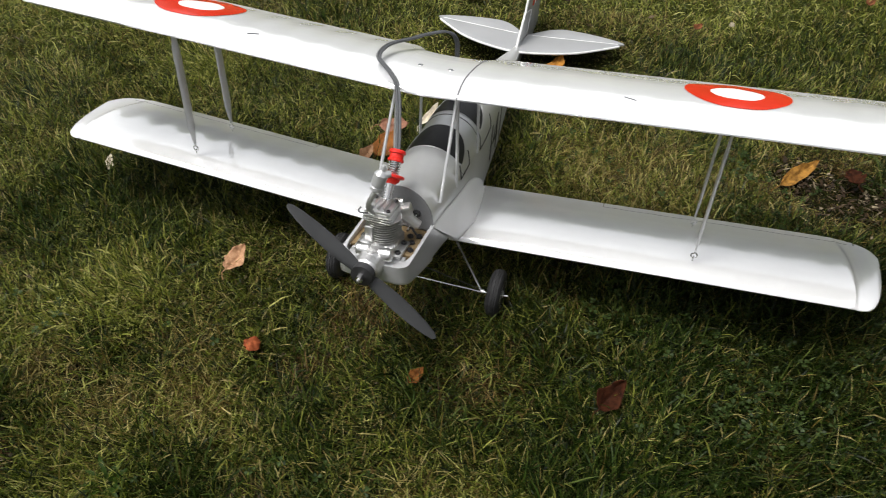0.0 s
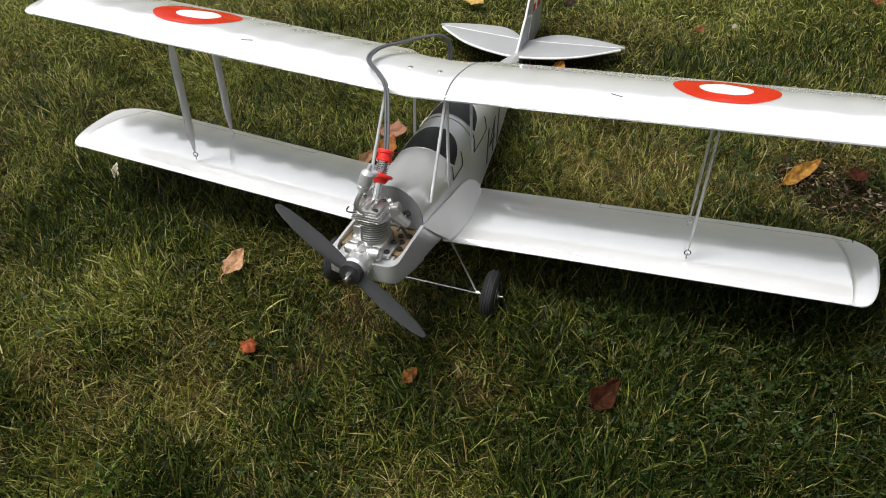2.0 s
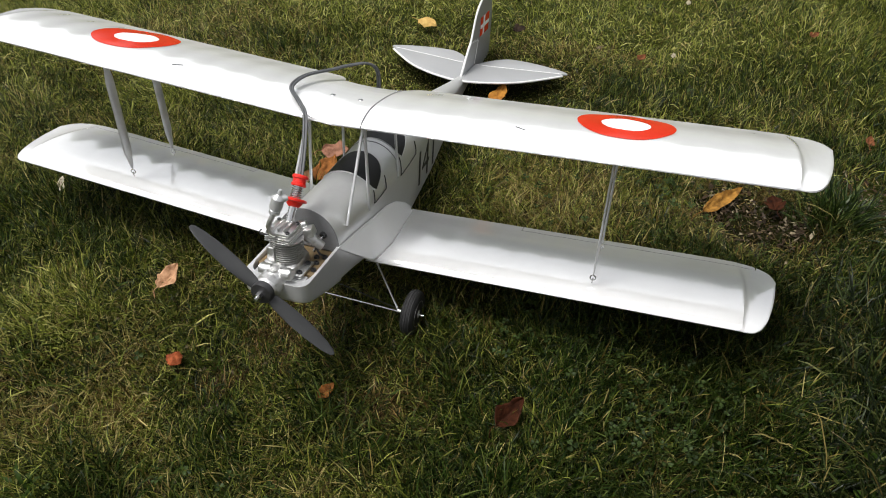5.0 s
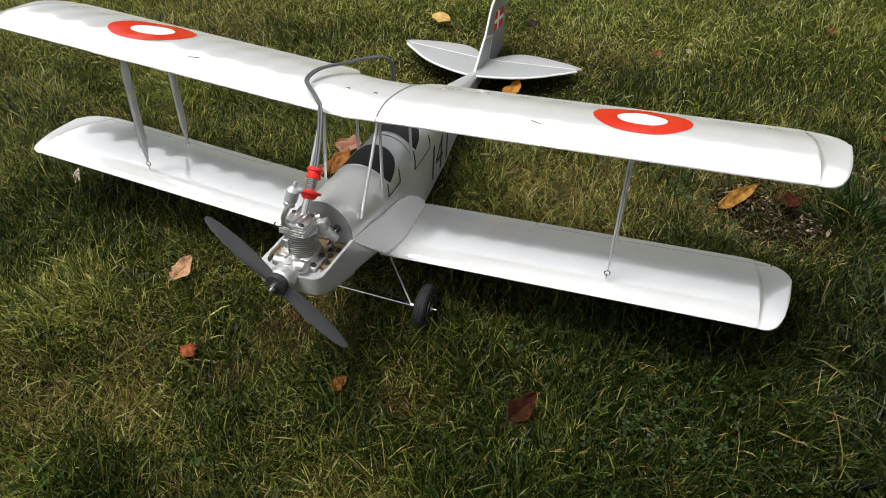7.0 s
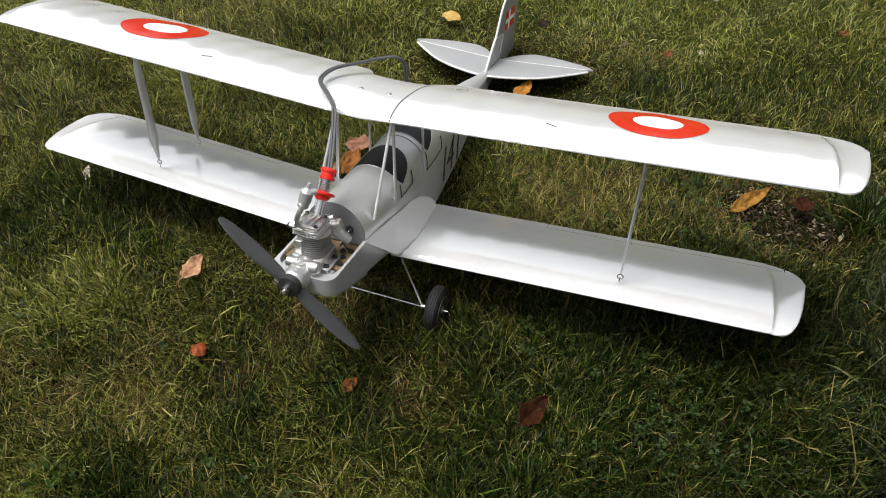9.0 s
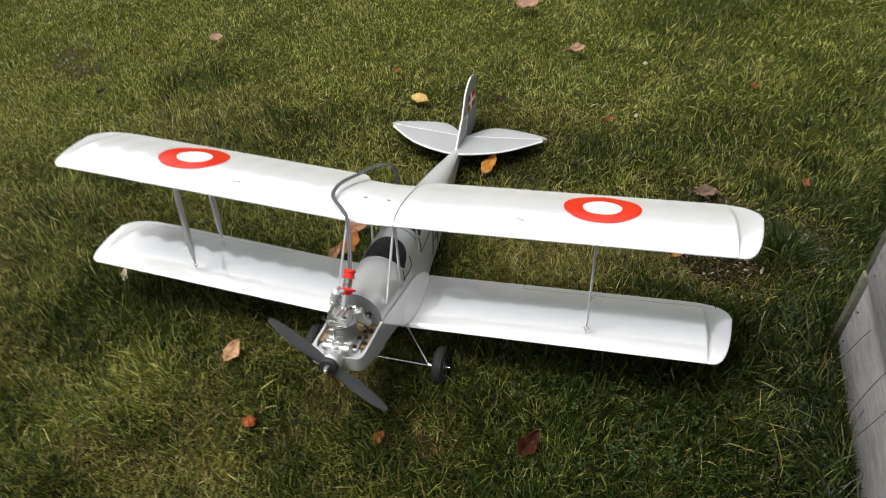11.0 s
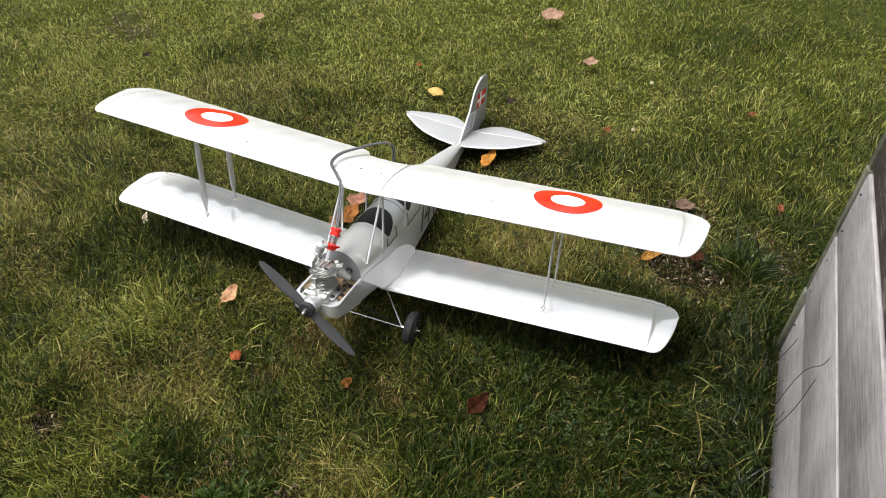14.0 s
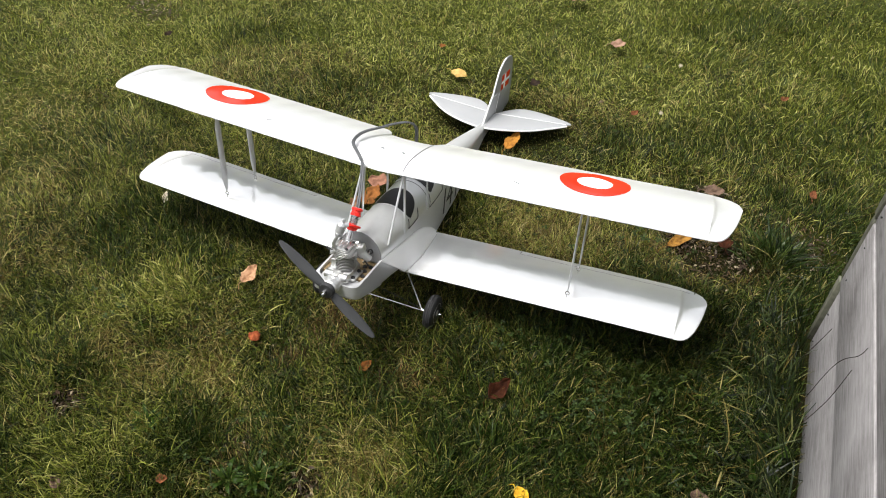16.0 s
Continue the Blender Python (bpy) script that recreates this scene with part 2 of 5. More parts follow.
def thing(name, label, category, group="", m=None, kind=""):
    ob = new(name)
    ob.empty_display_size = 0.05
    if m:
        ob.matrix_world = m
    return tagged(ob, label, category, group, kind)


def add_box(bm, centre, size, bevel=0.0, m=None, segs=2):
    r = bmesh.ops.create_cube(bm, size=1)
    vs = r["verts"]
    bmesh.ops.scale(bm, vec=size, verts=vs)
    if bevel:
        es = list({e for v in vs for e in v.link_edges})
        made = bmesh.ops.bevel(bm, geom=es, offset=bevel, segments=segs, profile=0.5, affect="EDGES")
        vs = list(set(made["verts"]) | {v for v in vs if v.is_valid})
    bmesh.ops.transform(bm, matrix=Matrix.Translation(centre) @ (m or Matrix()), verts=vs)
    return vs


def add_lathe(bm, p0, p1, profile, n=24):
    """A turned shape along p0 to p1; profile: rows of (distance along, radius)."""
    p0, p1 = Vector(p0), Vector(p1)
    turn = (p1 - p0).to_track_quat("Z", "Y").to_matrix()
    rings = []
    for d, r in profile:
        rings.append([bm.verts.new(p0 + turn @ Vector((r * math.cos(2 * math.pi * k / n), r * math.sin(2 * math.pi * k / n), d))) for k in range(n)])
    for a, b in zip(rings, rings[1:]):
        for k in range(n):
            bm.faces.new((a[k], a[(k + 1) % n], b[(k + 1) % n], b[k]))
    bm.faces.new(rings[0][::-1])
    bm.faces.new(rings[-1])


def add_rod(bm, p0, p1, r0, r1=None, n=12):
    length = (Vector(p1) - Vector(p0)).length
    add_lathe(bm, p0, p1, [(0, r0), (length, r1 if r1 is not None else r0)], n)


def add_tube(bm, pts, r, n=10):
    """A round wire through the points, kept from twisting."""
    pts = [Vector(p) for p in pts]
    up = Vector((0.3, 0.2, 1)).normalized()
    rings = []
    for i, p in enumerate(pts):
        d = (pts[min(i + 1, len(pts) - 1)] - pts[max(i - 1, 0)]).normalized()
        side = d.cross(up)
        if side.length < 1e-4:
            side = d.cross(Vector((1, 0, 0)))
        side.normalize()
        up = side.cross(d).normalized()
        rings.append([bm.verts.new(p + r * (math.cos(2 * math.pi * k / n) * side + math.sin(2 * math.pi * k / n) * up)) for k in range(n)])
    for a, b in zip(rings, rings[1:]):
        for k in range(n):
            bm.faces.new((a[k], a[(k + 1) % n], b[(k + 1) % n], b[k]))
    bm.faces.new(rings[0][::-1])
    bm.faces.new(rings[-1])


def spline(pts, steps=8):
    """A smooth run of points through the given ones."""
    pts = [Vector(p) for p in pts]
    ext = [2 * pts[0] - pts[1], *pts, 2 * pts[-1] - pts[-2]]
    out = []
    for i in range(1, len(ext) - 2):
        a, b, c, d = ext[i - 1:i + 3]
        for k in range(steps):
            t = k / steps
            out.append(0.5 * ((2 * b) + (c - a) * t + (2 * a - 5 * b + 4 * c - d) * t * t + (3 * b - 3 * c + d - a) * t ** 3))
    return out + [pts[-1]]


def lerp_table(rows, x):
    return float(np.interp(x, [r[0] for r in rows], [r[1] for r in rows]))


# ---- ground ----
SOIL_Z = -0.018


TUSSOCKS = ((-0.46, 0.03, 0.10, 0.022), (-0.55, -0.20, 0.09, 0.016), (-0.33, -0.02, 0.06, 0.008), (-0.30, -0.36, 0.10, 0.010), (0.01, -0.29, 0.07, 0.008))


def soil_height(x, y):
    """The lawn's gentle unevenness, with a few tussocks."""
    z = SOIL_Z + 0.006 * np.sin(2.1 * x + 1.3 * y) * np.sin(1.7 * y - 0.6 * x) + 0.003 * np.sin(7.3 * x - 4.1 * y) * np.cos(6.1 * y)
    for cx, cy, r, h in TUSSOCKS:
        z = z + h * np.exp(-(((x - cx) ** 2 + (y - cy) ** 2) / (r * r)) ** 1.5)
    return z


def build_ground():
    near = np.linspace(-3, 5, 161)
    far = np.array([4, 8, 16, 40, 120, 400, 1500.0])
    xs = np.concatenate([-3 - far[::-1], np.linspace(-3, 3, 121), 3 + far])
    ys = np.concatenate([-3 - far[::-1], near, 5 + far])
    gx, gy = np.meshgrid(xs, ys)
    z = soil_height(gx, gy)
    verts = np.stack([gx, gy, z], -1).reshape(-1, 3)
    w, h = len(xs), len(ys)
    faces = [(j * w + i, j * w + i + 1, (j + 1) * w + i + 1, (j + 1) * w + i) for j in range(h - 1) for i in range(w - 1)]
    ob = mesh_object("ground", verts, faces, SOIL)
    return tagged(ob, "lawn soil with moss and thatch, darkened for the shade between the blades", "ground", kind="structure")


build_ground()


def build_hedge():
    """Unseen hedge added all round the garden, as the dark horizon the wings mirror."""
    rng = random.Random(4)
    verts, faces = [], []
    n, m = 220, 14
    for i in range(n):
        a = 2 * math.pi * i / n
        for k in range(m + 1):
            t = k / m
            top = 2.1 + 0.25 * noise.noise(Vector((3 * math.cos(a), 3 * math.sin(a), 0))) * 2
            r = 10.5 + 0.9 * t * t + 0.35 * noise.noise(Vector((9 * math.cos(a), 9 * math.sin(a), 5 * t)))
            verts.append((r * math.cos(a), 1.5 + r * math.sin(a), -0.1 + top * math.sin(t * math.pi / 2)))
    for i in range(n):
        for k in range(m):
            a, b = i * (m + 1) + k, ((i + 1) % n) * (m + 1) + k
            faces.append((a, b, b + 1, a + 1))
    ob = mesh_object("backdrop", verts, faces, material("hedge_green", (0.035, 0.055, 0.02), 0.8, 0.0, 0.6, 3, 1.0, 8))
    so = ob.modifiers.new("thick", "SOLIDIFY")
    so.thickness = 0.4
    tagged(ob, "unseen dark green hedge added round the garden", "hedge", kind="structure")


build_hedge()


def build_unseen_wall():
    """An unseen plain wall added behind the deck; it closes off low sky there."""
    bm = bmesh.new()
    add_box(bm, (0.5, -5.2, 1.35), (13.0, 0.3, 2.9), 0.01)
    ob = part("wall_house", bm, material("plastered_wall", (0.62, 0.61, 0.58), 0.85, 0.0, 0.15, 4, 0.5, 60))
    tagged(ob, "unseen plain plastered wall added behind the deck", "wall", kind="structure")


build_unseen_wall()


# ---- the model biplane ----
PROP_ANGLE = 38
LEAD = [(-0.014, 0.18, 0.146), (-0.032, 0.221, 0.178), (-0.048, 0.236, 0.191), (-0.077, 0.265, 0.198), (-0.085, 0.30, 0.199), (-0.081, 0.335, 0.198), (-0.067, 0.388, 0.191), (-0.055, 0.42, 0.189), (-0.028, 0.445, 0.190), (-0.014, 0.457, 0.175), (-0.011, 0.457, 0.140), (-0.012, 0.45, 0.090), (-0.015, 0.445, 0.050)]
# Its own axes: x to its left wing's side seen from ahead, y back along the thrust line from the propeller nut, z up.
biplane = thing("model_biplane", "silver model biplane with red and white roundels on a lawn", "model aeroplane",
                m=pose(0.0122, 0.0189, 0.236, -11.3, 0.458, 1.146))

# wing sections: share of the chord, upper and lower surface in chords
UPPER = [(0, 0.035), (0.006, 0.048), (0.0125, 0.054), (0.025, 0.063), (0.05, 0.076), (0.1, 0.097), (0.15, 0.110), (0.2, 0.117), (0.3, 0.119), (0.4, 0.114), (0.5, 0.105), (0.6, 0.092), (0.7, 0.074), (0.8, 0.052), (0.9, 0.028), (1, 0.006)]
LOWER = [(0, 0.035), (0.006, 0.025), (0.0125, 0.019), (0.025, 0.014), (0.05, 0.008), (0.1, 0.003), (0.2, 0.0), (1, 0.0)]
CHORD = 0.212
JOINT = material("joint_grey", (0.16, 0.16, 0.165), 0.5, 0.2)
RIB = 0.061
UPPER_WING = dict(y=0.2350, z=0.1590, sweep=-0.0121, rise=0.0608, fall=-0.0270)
LOWER_WING = dict(y=0.2580, z=-0.0992, sweep=-0.0143, rise=0.0716, fall=-0.0235)
TIP_FRONT = [(0.660, 0.0), (0.672, 0.004), (0.680, 0.02), (0.688, 0.06), (0.695, 0.13), (0.700, 0.20), (0.706, 0.32), (0.711, 0.45), (0.715, 0.60), (0.7175, 0.735)]
TIP_BACK = [(0.60, 1.0), (0.63, 0.998), (0.655, 0.99), (0.675, 0.973), (0.690, 0.947), (0.700, 0.915), (0.708, 0.875), (0.714, 0.825), (0.717, 0.77), (0.7175, 0.74)]
TIP_THICK = [(0.661, 1.0), (0.668, 0.66), (0.68, 0.46), (0.69, 0.36), (0.70, 0.28), (0.717, 0.2)]


def wing_point(wing, x, f, surface):
    """A point of a wing's upper (+1) or lower (-1) surface at x and a share f of the chord."""
    ax = abs(x)
    u, d = lerp_table(UPPER, f), lerp_table(LOWER, f)
    if ax <= 0.661:
        sag = math.sin(math.pi * ax / RIB) ** 2 * 0.6 + 0.4 * abs(math.sin(math.pi * ax / RIB))
        u -= 0.0048 * sag * min(1, max(0, (f - 0.12) / 0.2)) * min(1, (1 - f) / 0.2)
    else:
        fa, fb = lerp_table(TIP_FRONT, ax), lerp_table(TIP_BACK, ax)
        r = min(1, max(0, (f - fa) / max(1e-6, fb - fa)))
        k = lerp_table(TIP_THICK, ax)
        edge = k + (1 - k) * 0.0
        win = 0.25 + 0.75 * min(1, (4 * r * (1 - r)) ** 0.5)
        mid = 0.03 * (1 - f ** 3)
        u, d = mid + (u - mid) * edge * win + 0.003, mid + (d - mid) * edge * win - 0.003
    h = (u if surface > 0 else d) * CHORD
    return Vector((x, wing["y"] + wing["sweep"] * ax + f * CHORD, wing["z"] + wing["rise"] * ax + wing["fall"] * f * CHORD + h))


def wing_panel(name, wing, side, x0, x1, parent, label, fa=None, fb=None, mat=None, step=RIB / 6):
    """One covered panel between two stations, with film that sags between the ribs."""
    fa = fa or (lambda x: lerp_table(TIP_FRONT, x))
    fb = fb or (lambda x: lerp_table(TIP_BACK, x))
    xs = sorted({round(v, 5) for v in np.concatenate([np.arange(x0, min(x1, 0.655), step), np.linspace(max(x0, 0.640), x1, 28) if x1 > 0.66 else [x1], [x0, x1], [v for v in (0.2817, 0.2823, 0.6894, 0.6906) if x0 < v < x1]])})
    n = 34
    bm = bmesh.new()
    rows = []
    for ax in xs:
        a, b = fa(ax), fb(ax)
        fs = [a + (b - a) * (0.5 - 0.5 * math.cos(math.pi * (k / n) ** 0.8)) for k in range(n + 1)]
        up = [bm.verts.new(wing_point(wing, side * ax, f, 1)) for f in fs]
        dn = [bm.verts.new(wing_point(wing, side * ax, f, -1)) for f in fs]
        rows.append((up, dn))
    for (u0, d0), (u1, d1) in zip(rows, rows[1:]):
        for k in range(n):
            bm.faces.new((u0[k], u0[k + 1], u1[k + 1], u1[k]))
            bm.faces.new((d0[k], d1[k], d1[k + 1], d0[k + 1]))
        bm.faces.new((u0[n], d0[n], d1[n], u1[n]))
        bm.faces.new((u0[0], u1[0], d1[0], d0[0]))
    for u, d in (rows[0], rows[-1]):
        for k in range(n):
            bm.faces.new((u[k], u[k + 1], d[k + 1], d[k]))
    bmesh.ops.remove_doubles(bm, verts=bm.verts, dist=1e-6)
    return part(name, bm, mat or SILVER, parent, label, sharp=50)


def disc_on_wing(name, wing, x, f, r0, r1, mat, parent, label, lift=0.0007):
    """A round or ring-shaped marking that follows the wing's upper surface."""
    n, rings = 64, 7
    verts, faces = [], []
    for j in range(rings + 1):
        r = r0 + (r1 - r0) * j / rings
        for k in range(n):
            a = 2 * math.pi * k / n
            px, py = x + r * math.cos(a), r * math.sin(a) / CHORD
            p = wing_point(wing, px, min(0.995, max(0.0, f + py)), 1)
            verts.append(p + Vector((0, 0, lift)))
    for j in range(rings):
        for k in range(n):
            faces.append((j * n + k, j * n + (k + 1) % n, (j + 1) * n + (k + 1) % n, (j + 1) * n + k))
    return mesh_object(name, verts, faces, mat, parent, label=label)


for side in (1, -1):
    wing = wing_panel("upper_wing", UPPER_WING, side, 0.0535 if side > 0 else 0.0521, 0.7175, biplane, "silver film-covered upper wing panel with rounded tip",
                      fb=lambda x: lerp_table(TIP_BACK, x) * (1 - 0.17 * max(0.0, 1 - (x - 0.0535) / 0.03) ** 2))
    disc_on_wing("roundel", UPPER_WING, side * 0.430, 0.575, 0.0362, 0.072, RED, wing, "red ring of the roundel")
    disc_on_wing("roundel_centre", UPPER_WING, side * 0.430, 0.575, 0.0002, 0.0360, WHITE, wing, "white centre of the roundel")
    # slit of the leading-edge slat
    bm = bmesh.new()
    add_tube(bm, [wing_point(UPPER_WING, side * (0.280 + 0.004 * k), 0.205 - 0.008 * k, 1) + Vector((0, 0, 0.0004)) for k in range(5)], 0.0006, 6)
    part("slit", bm, BLACK, wing)
    low = wing_panel("lower_wing", LOWER_WING, side, 0.05, 0.7175, biplane, "silver film-covered lower wing panel with rounded tip",
                     fb=lambda x: lerp_table(TIP_BACK, x) if not 0.282 < x < 0.69 else min(0.8955, lerp_table(TIP_BACK, x)))
    wing_panel("aileron", LOWER_WING, side, 0.2835, 0.688, biplane, "narrow silver aileron", fa=lambda x: 0.902, fb=lambda x: max(0.93, lerp_table(TIP_BACK, x)))
    bm = bmesh.new()
    add_tube(bm, [wing_point(LOWER_WING, side * x, f, 1) - Vector((0, 0, 0.0003)) for x, f in [(0.2825, 0.985), (0.2825, 0.94)] + [(x, 0.8985) for x in np.arange(0.2825, 0.684, RIB / 6)]], 0.0007, 6)
    part("hinge_line", bm, JOINT, low, "dark aileron hinge line")
centre = wing_panel("centre_section", UPPER_WING, 1, 0.0, 0.052, biplane, "silver centre section of the upper wing", fb=lambda x: 0.82)
wing_panel("centre_section", UPPER_WING, -1, 0.0, 0.052, biplane, "silver centre section of the upper wing", fb=lambda x: 0.82)
for x, f in ((0.022, 0.33), (-0.026, 0.33)):
    bm = bmesh.new()
    p = wing_point(UPPER_WING, x, f, 1)
    add_lathe(bm, p - Vector((0, 0, 0.001)), p + Vector((0, 0, 1)), [(0, 0.0042), (0.0016, 0.0042), (0.0022, 0.0034), (0.0022, 0.0018), (0.0012, 0.0016)], 16)
    part("wing_screw", bm, STEEL, centre)
bm = bmesh.new()
add_tube(bm, [wing_point(UPPER_WING, 0.0528, f, 1) + Vector((0, 0, 0.0002)) for f in np.linspace(0.01, 0.8, 24)], 0.0011, 6)
part("wing_joint", bm, JOINT, centre, "dark joint line of the wing panels")

# fuselage sections along the thrust line: half width, top, shoulder, bottom
F_W = [(0.145, 0.0508), (0.26, 0.0530), (0.45, 0.0520), (0.62, 0.0425), (0.80, 0.027), (0.93, 0.013), (1.06, 0.0045)]
F_TOP = [(0.145, 0.0655), (0.20, 0.062), (0.262, 0.0612), (0.32, 0.0655), (0.36, 0.0682), (0.40, 0.071), (0.47, 0.073), (0.62, 0.052), (0.80, 0.026), (0.93, 0.006), (1.06, -0.002)]
F_SH = [(0.145, 0.012), (0.3, 0.012), (0.47, 0.015), (0.62, 0.012), (0.93, -0.004), (1.06, -0.006)]
F_BOT = [(0.145, -0.058), (0.2, -0.067), (0.24, -0.076), (0.30, -0.098), (0.35, -0.106), (0.47, -0.106), (0.62, -0.089), (0.80, -0.060), (0.93, -0.036), (1.06, -0.022)]


# the hull's own middle line against the wings'
F_MID = [(0.145, 0.0045), (0.30, 0.005), (0.50, 0.0035), (0.75, 0.0)]


def hull_side(y, side):
    """How far the hull's flank on one side stands from the wings' middle."""
    y = max(0.145, y)
    return lerp_table(F_W, y) + side * lerp_table(F_MID, y)


def hull_point(y, a, out=0.0):
    """A point of the hull at y; a in degrees round from the top (0) by the right angle (90, the shoulder) to the keel (180)."""
    w, top, sh, bot = (lerp_table(t, y) for t in (F_W, F_TOP, F_SH, F_BOT))
    s = 1 if a >= 0 else -1
    a = abs(a)
    if a <= 90:
        x, z = (w + out) * math.sin(radians(a)), sh + (top - sh + out) * math.cos(radians(a))
    elif a <= 140:
        t = (a - 90) / 50
        rc = 0.012 * w / 0.0565
        x, z = w + out, sh + (bot + rc - sh) * t
    else:
        t = (a - 140) / 40
        rc = 0.012 * w / 0.0565
        b = min(1, t / 0.5) * 90
        x = (w - rc + (rc + out) * math.cos(radians(b))) if t < 0.5 else (w - rc) * (1 - (t - 0.5) / 0.5)
        z = bot + rc - (rc + out) * math.sin(radians(b))
    return Vector((lerp_table(F_MID, y) + s * x, y, z))


COCKPITS = ((0.2815, 0.0720, 66), (0.4030, 0.0735, 64))


def cockpit_span(y0, length, m, a):
    """The first and the last station of a cockpit's black panel at the angle a: a straight front edge, a round back."""
    r = min(1.0, abs(a) / m)
    front = y0 + 0.004 * r ** 2 + 0.010 * r ** 8
    back = y0 + length * (1 - r ** 3) ** 0.55
    return front, max(front + 0.0002, back)


def build_fuselage():
    ys = np.concatenate([np.linspace(0.145, 0.48, 60), np.linspace(0.49, 1.06, 40)])
    angles = list(np.arange(-180, 180, 3))
    verts = [hull_point(y, a) for y in ys for a in angles]
    n = len(angles)
    faces = []
    for j in range(len(ys) - 1):
        for k in range(n):
            faces.append((j * n + k, j * n + (k + 1) % n, (j + 1) * n + (k + 1) % n, (j + 1) * n + k))
    faces.append(tuple((len(ys) - 1) * n + k for k in range(n)))
    hull = mesh_object("fuselage", verts, faces, SILVER_PAINT, biplane, label="silver-painted fuselage with two black cockpit panels")
    for y0, length, m in COCKPITS:
        verts, faces = [], []
        steps, across = 14, 44
        for k in range(across + 1):
            a = m * math.sin((k / across - 0.5) * math.pi)
            f, b = cockpit_span(y0, length, m, a)
            verts += [hull_point(f + (b - f) * i / steps, a, 0.0007) for i in range(steps + 1)]
        for k in range(across):
            for i in range(steps):
                q = k * (steps + 1) + i
                faces.append((q, q + 1, q + steps + 2, q + steps + 1))
        mesh_object("cockpit_panel", verts, faces, COCKPIT, hull, label="glossy black cockpit panel")
        rim = [hull_point(cockpit_span(y0, length, m, a)[0], a, 0.0004) for a in np.linspace(-m, m, 40)]
        rim += [hull_point(cockpit_span(y0, length, m, a)[1], a, 0.0004) for a in np.linspace(m, -m, 40)]
        bm = bmesh.new()
        add_tube(bm, rim, 0.0009, 8)
        part("coaming", bm, STRUT, hull)
    # the edge of the deck ahead of the rear cockpit
    bm = bmesh.new()
    add_tube(bm, [hull_point(0.3905 + 0.00004 * abs(a), a, 0.0003) for a in np.linspace(-62, 62, 40)], 0.0007, 6)
    part("deck_seam", bm, JOINT, hull)
    for corners in (((0.2860, 61), (0.2770, 84), (0.3280, 83), (0.3360, 60)), ((0.4060, 60), (0.4000, 92), (0.4850, 90), (0.4870, 64))):
        bm = bmesh.new()
        dense = []
        for a, b in zip(corners, corners[1:]):
            dense += [hull_point(a[0] + (b[0] - a[0]) * t, a[1] + (b[1] - a[1]) * t, 0.0009) for t in np.linspace(0.02, 1, 14)]
        add_tube(bm, dense, 0.0008, 6)
        part("door_outline", bm, BLACK, hull, "thin black outline of the cockpit door")
    # the serial on the flank
    for side in (1, -1):
        for text, y in (("1", 0.518), ("4", 0.563), ("1", 0.620)):
            fc = bpy.data.curves.new("serial", "FONT")
            fc.body, fc.size, fc.extrude = text, 0.112, 0.0003
            fc.align_x, fc.offset = "CENTER", -0.0011
            ob = new("serial_number", fc)
            w = hull_side(y, side)
            lean = math.degrees(math.atan2(lerp_table(F_W, y) - lerp_table(F_W, y + 0.05), 0.05))
            ob.parent = hull
            ob.matrix_basis = pose(side * (w + 0.0008), y, -0.072, 90, 0, 90 * side + lean * side)
            ob.data.materials.append(BLACK)
    return hull


hull = build_fuselage()


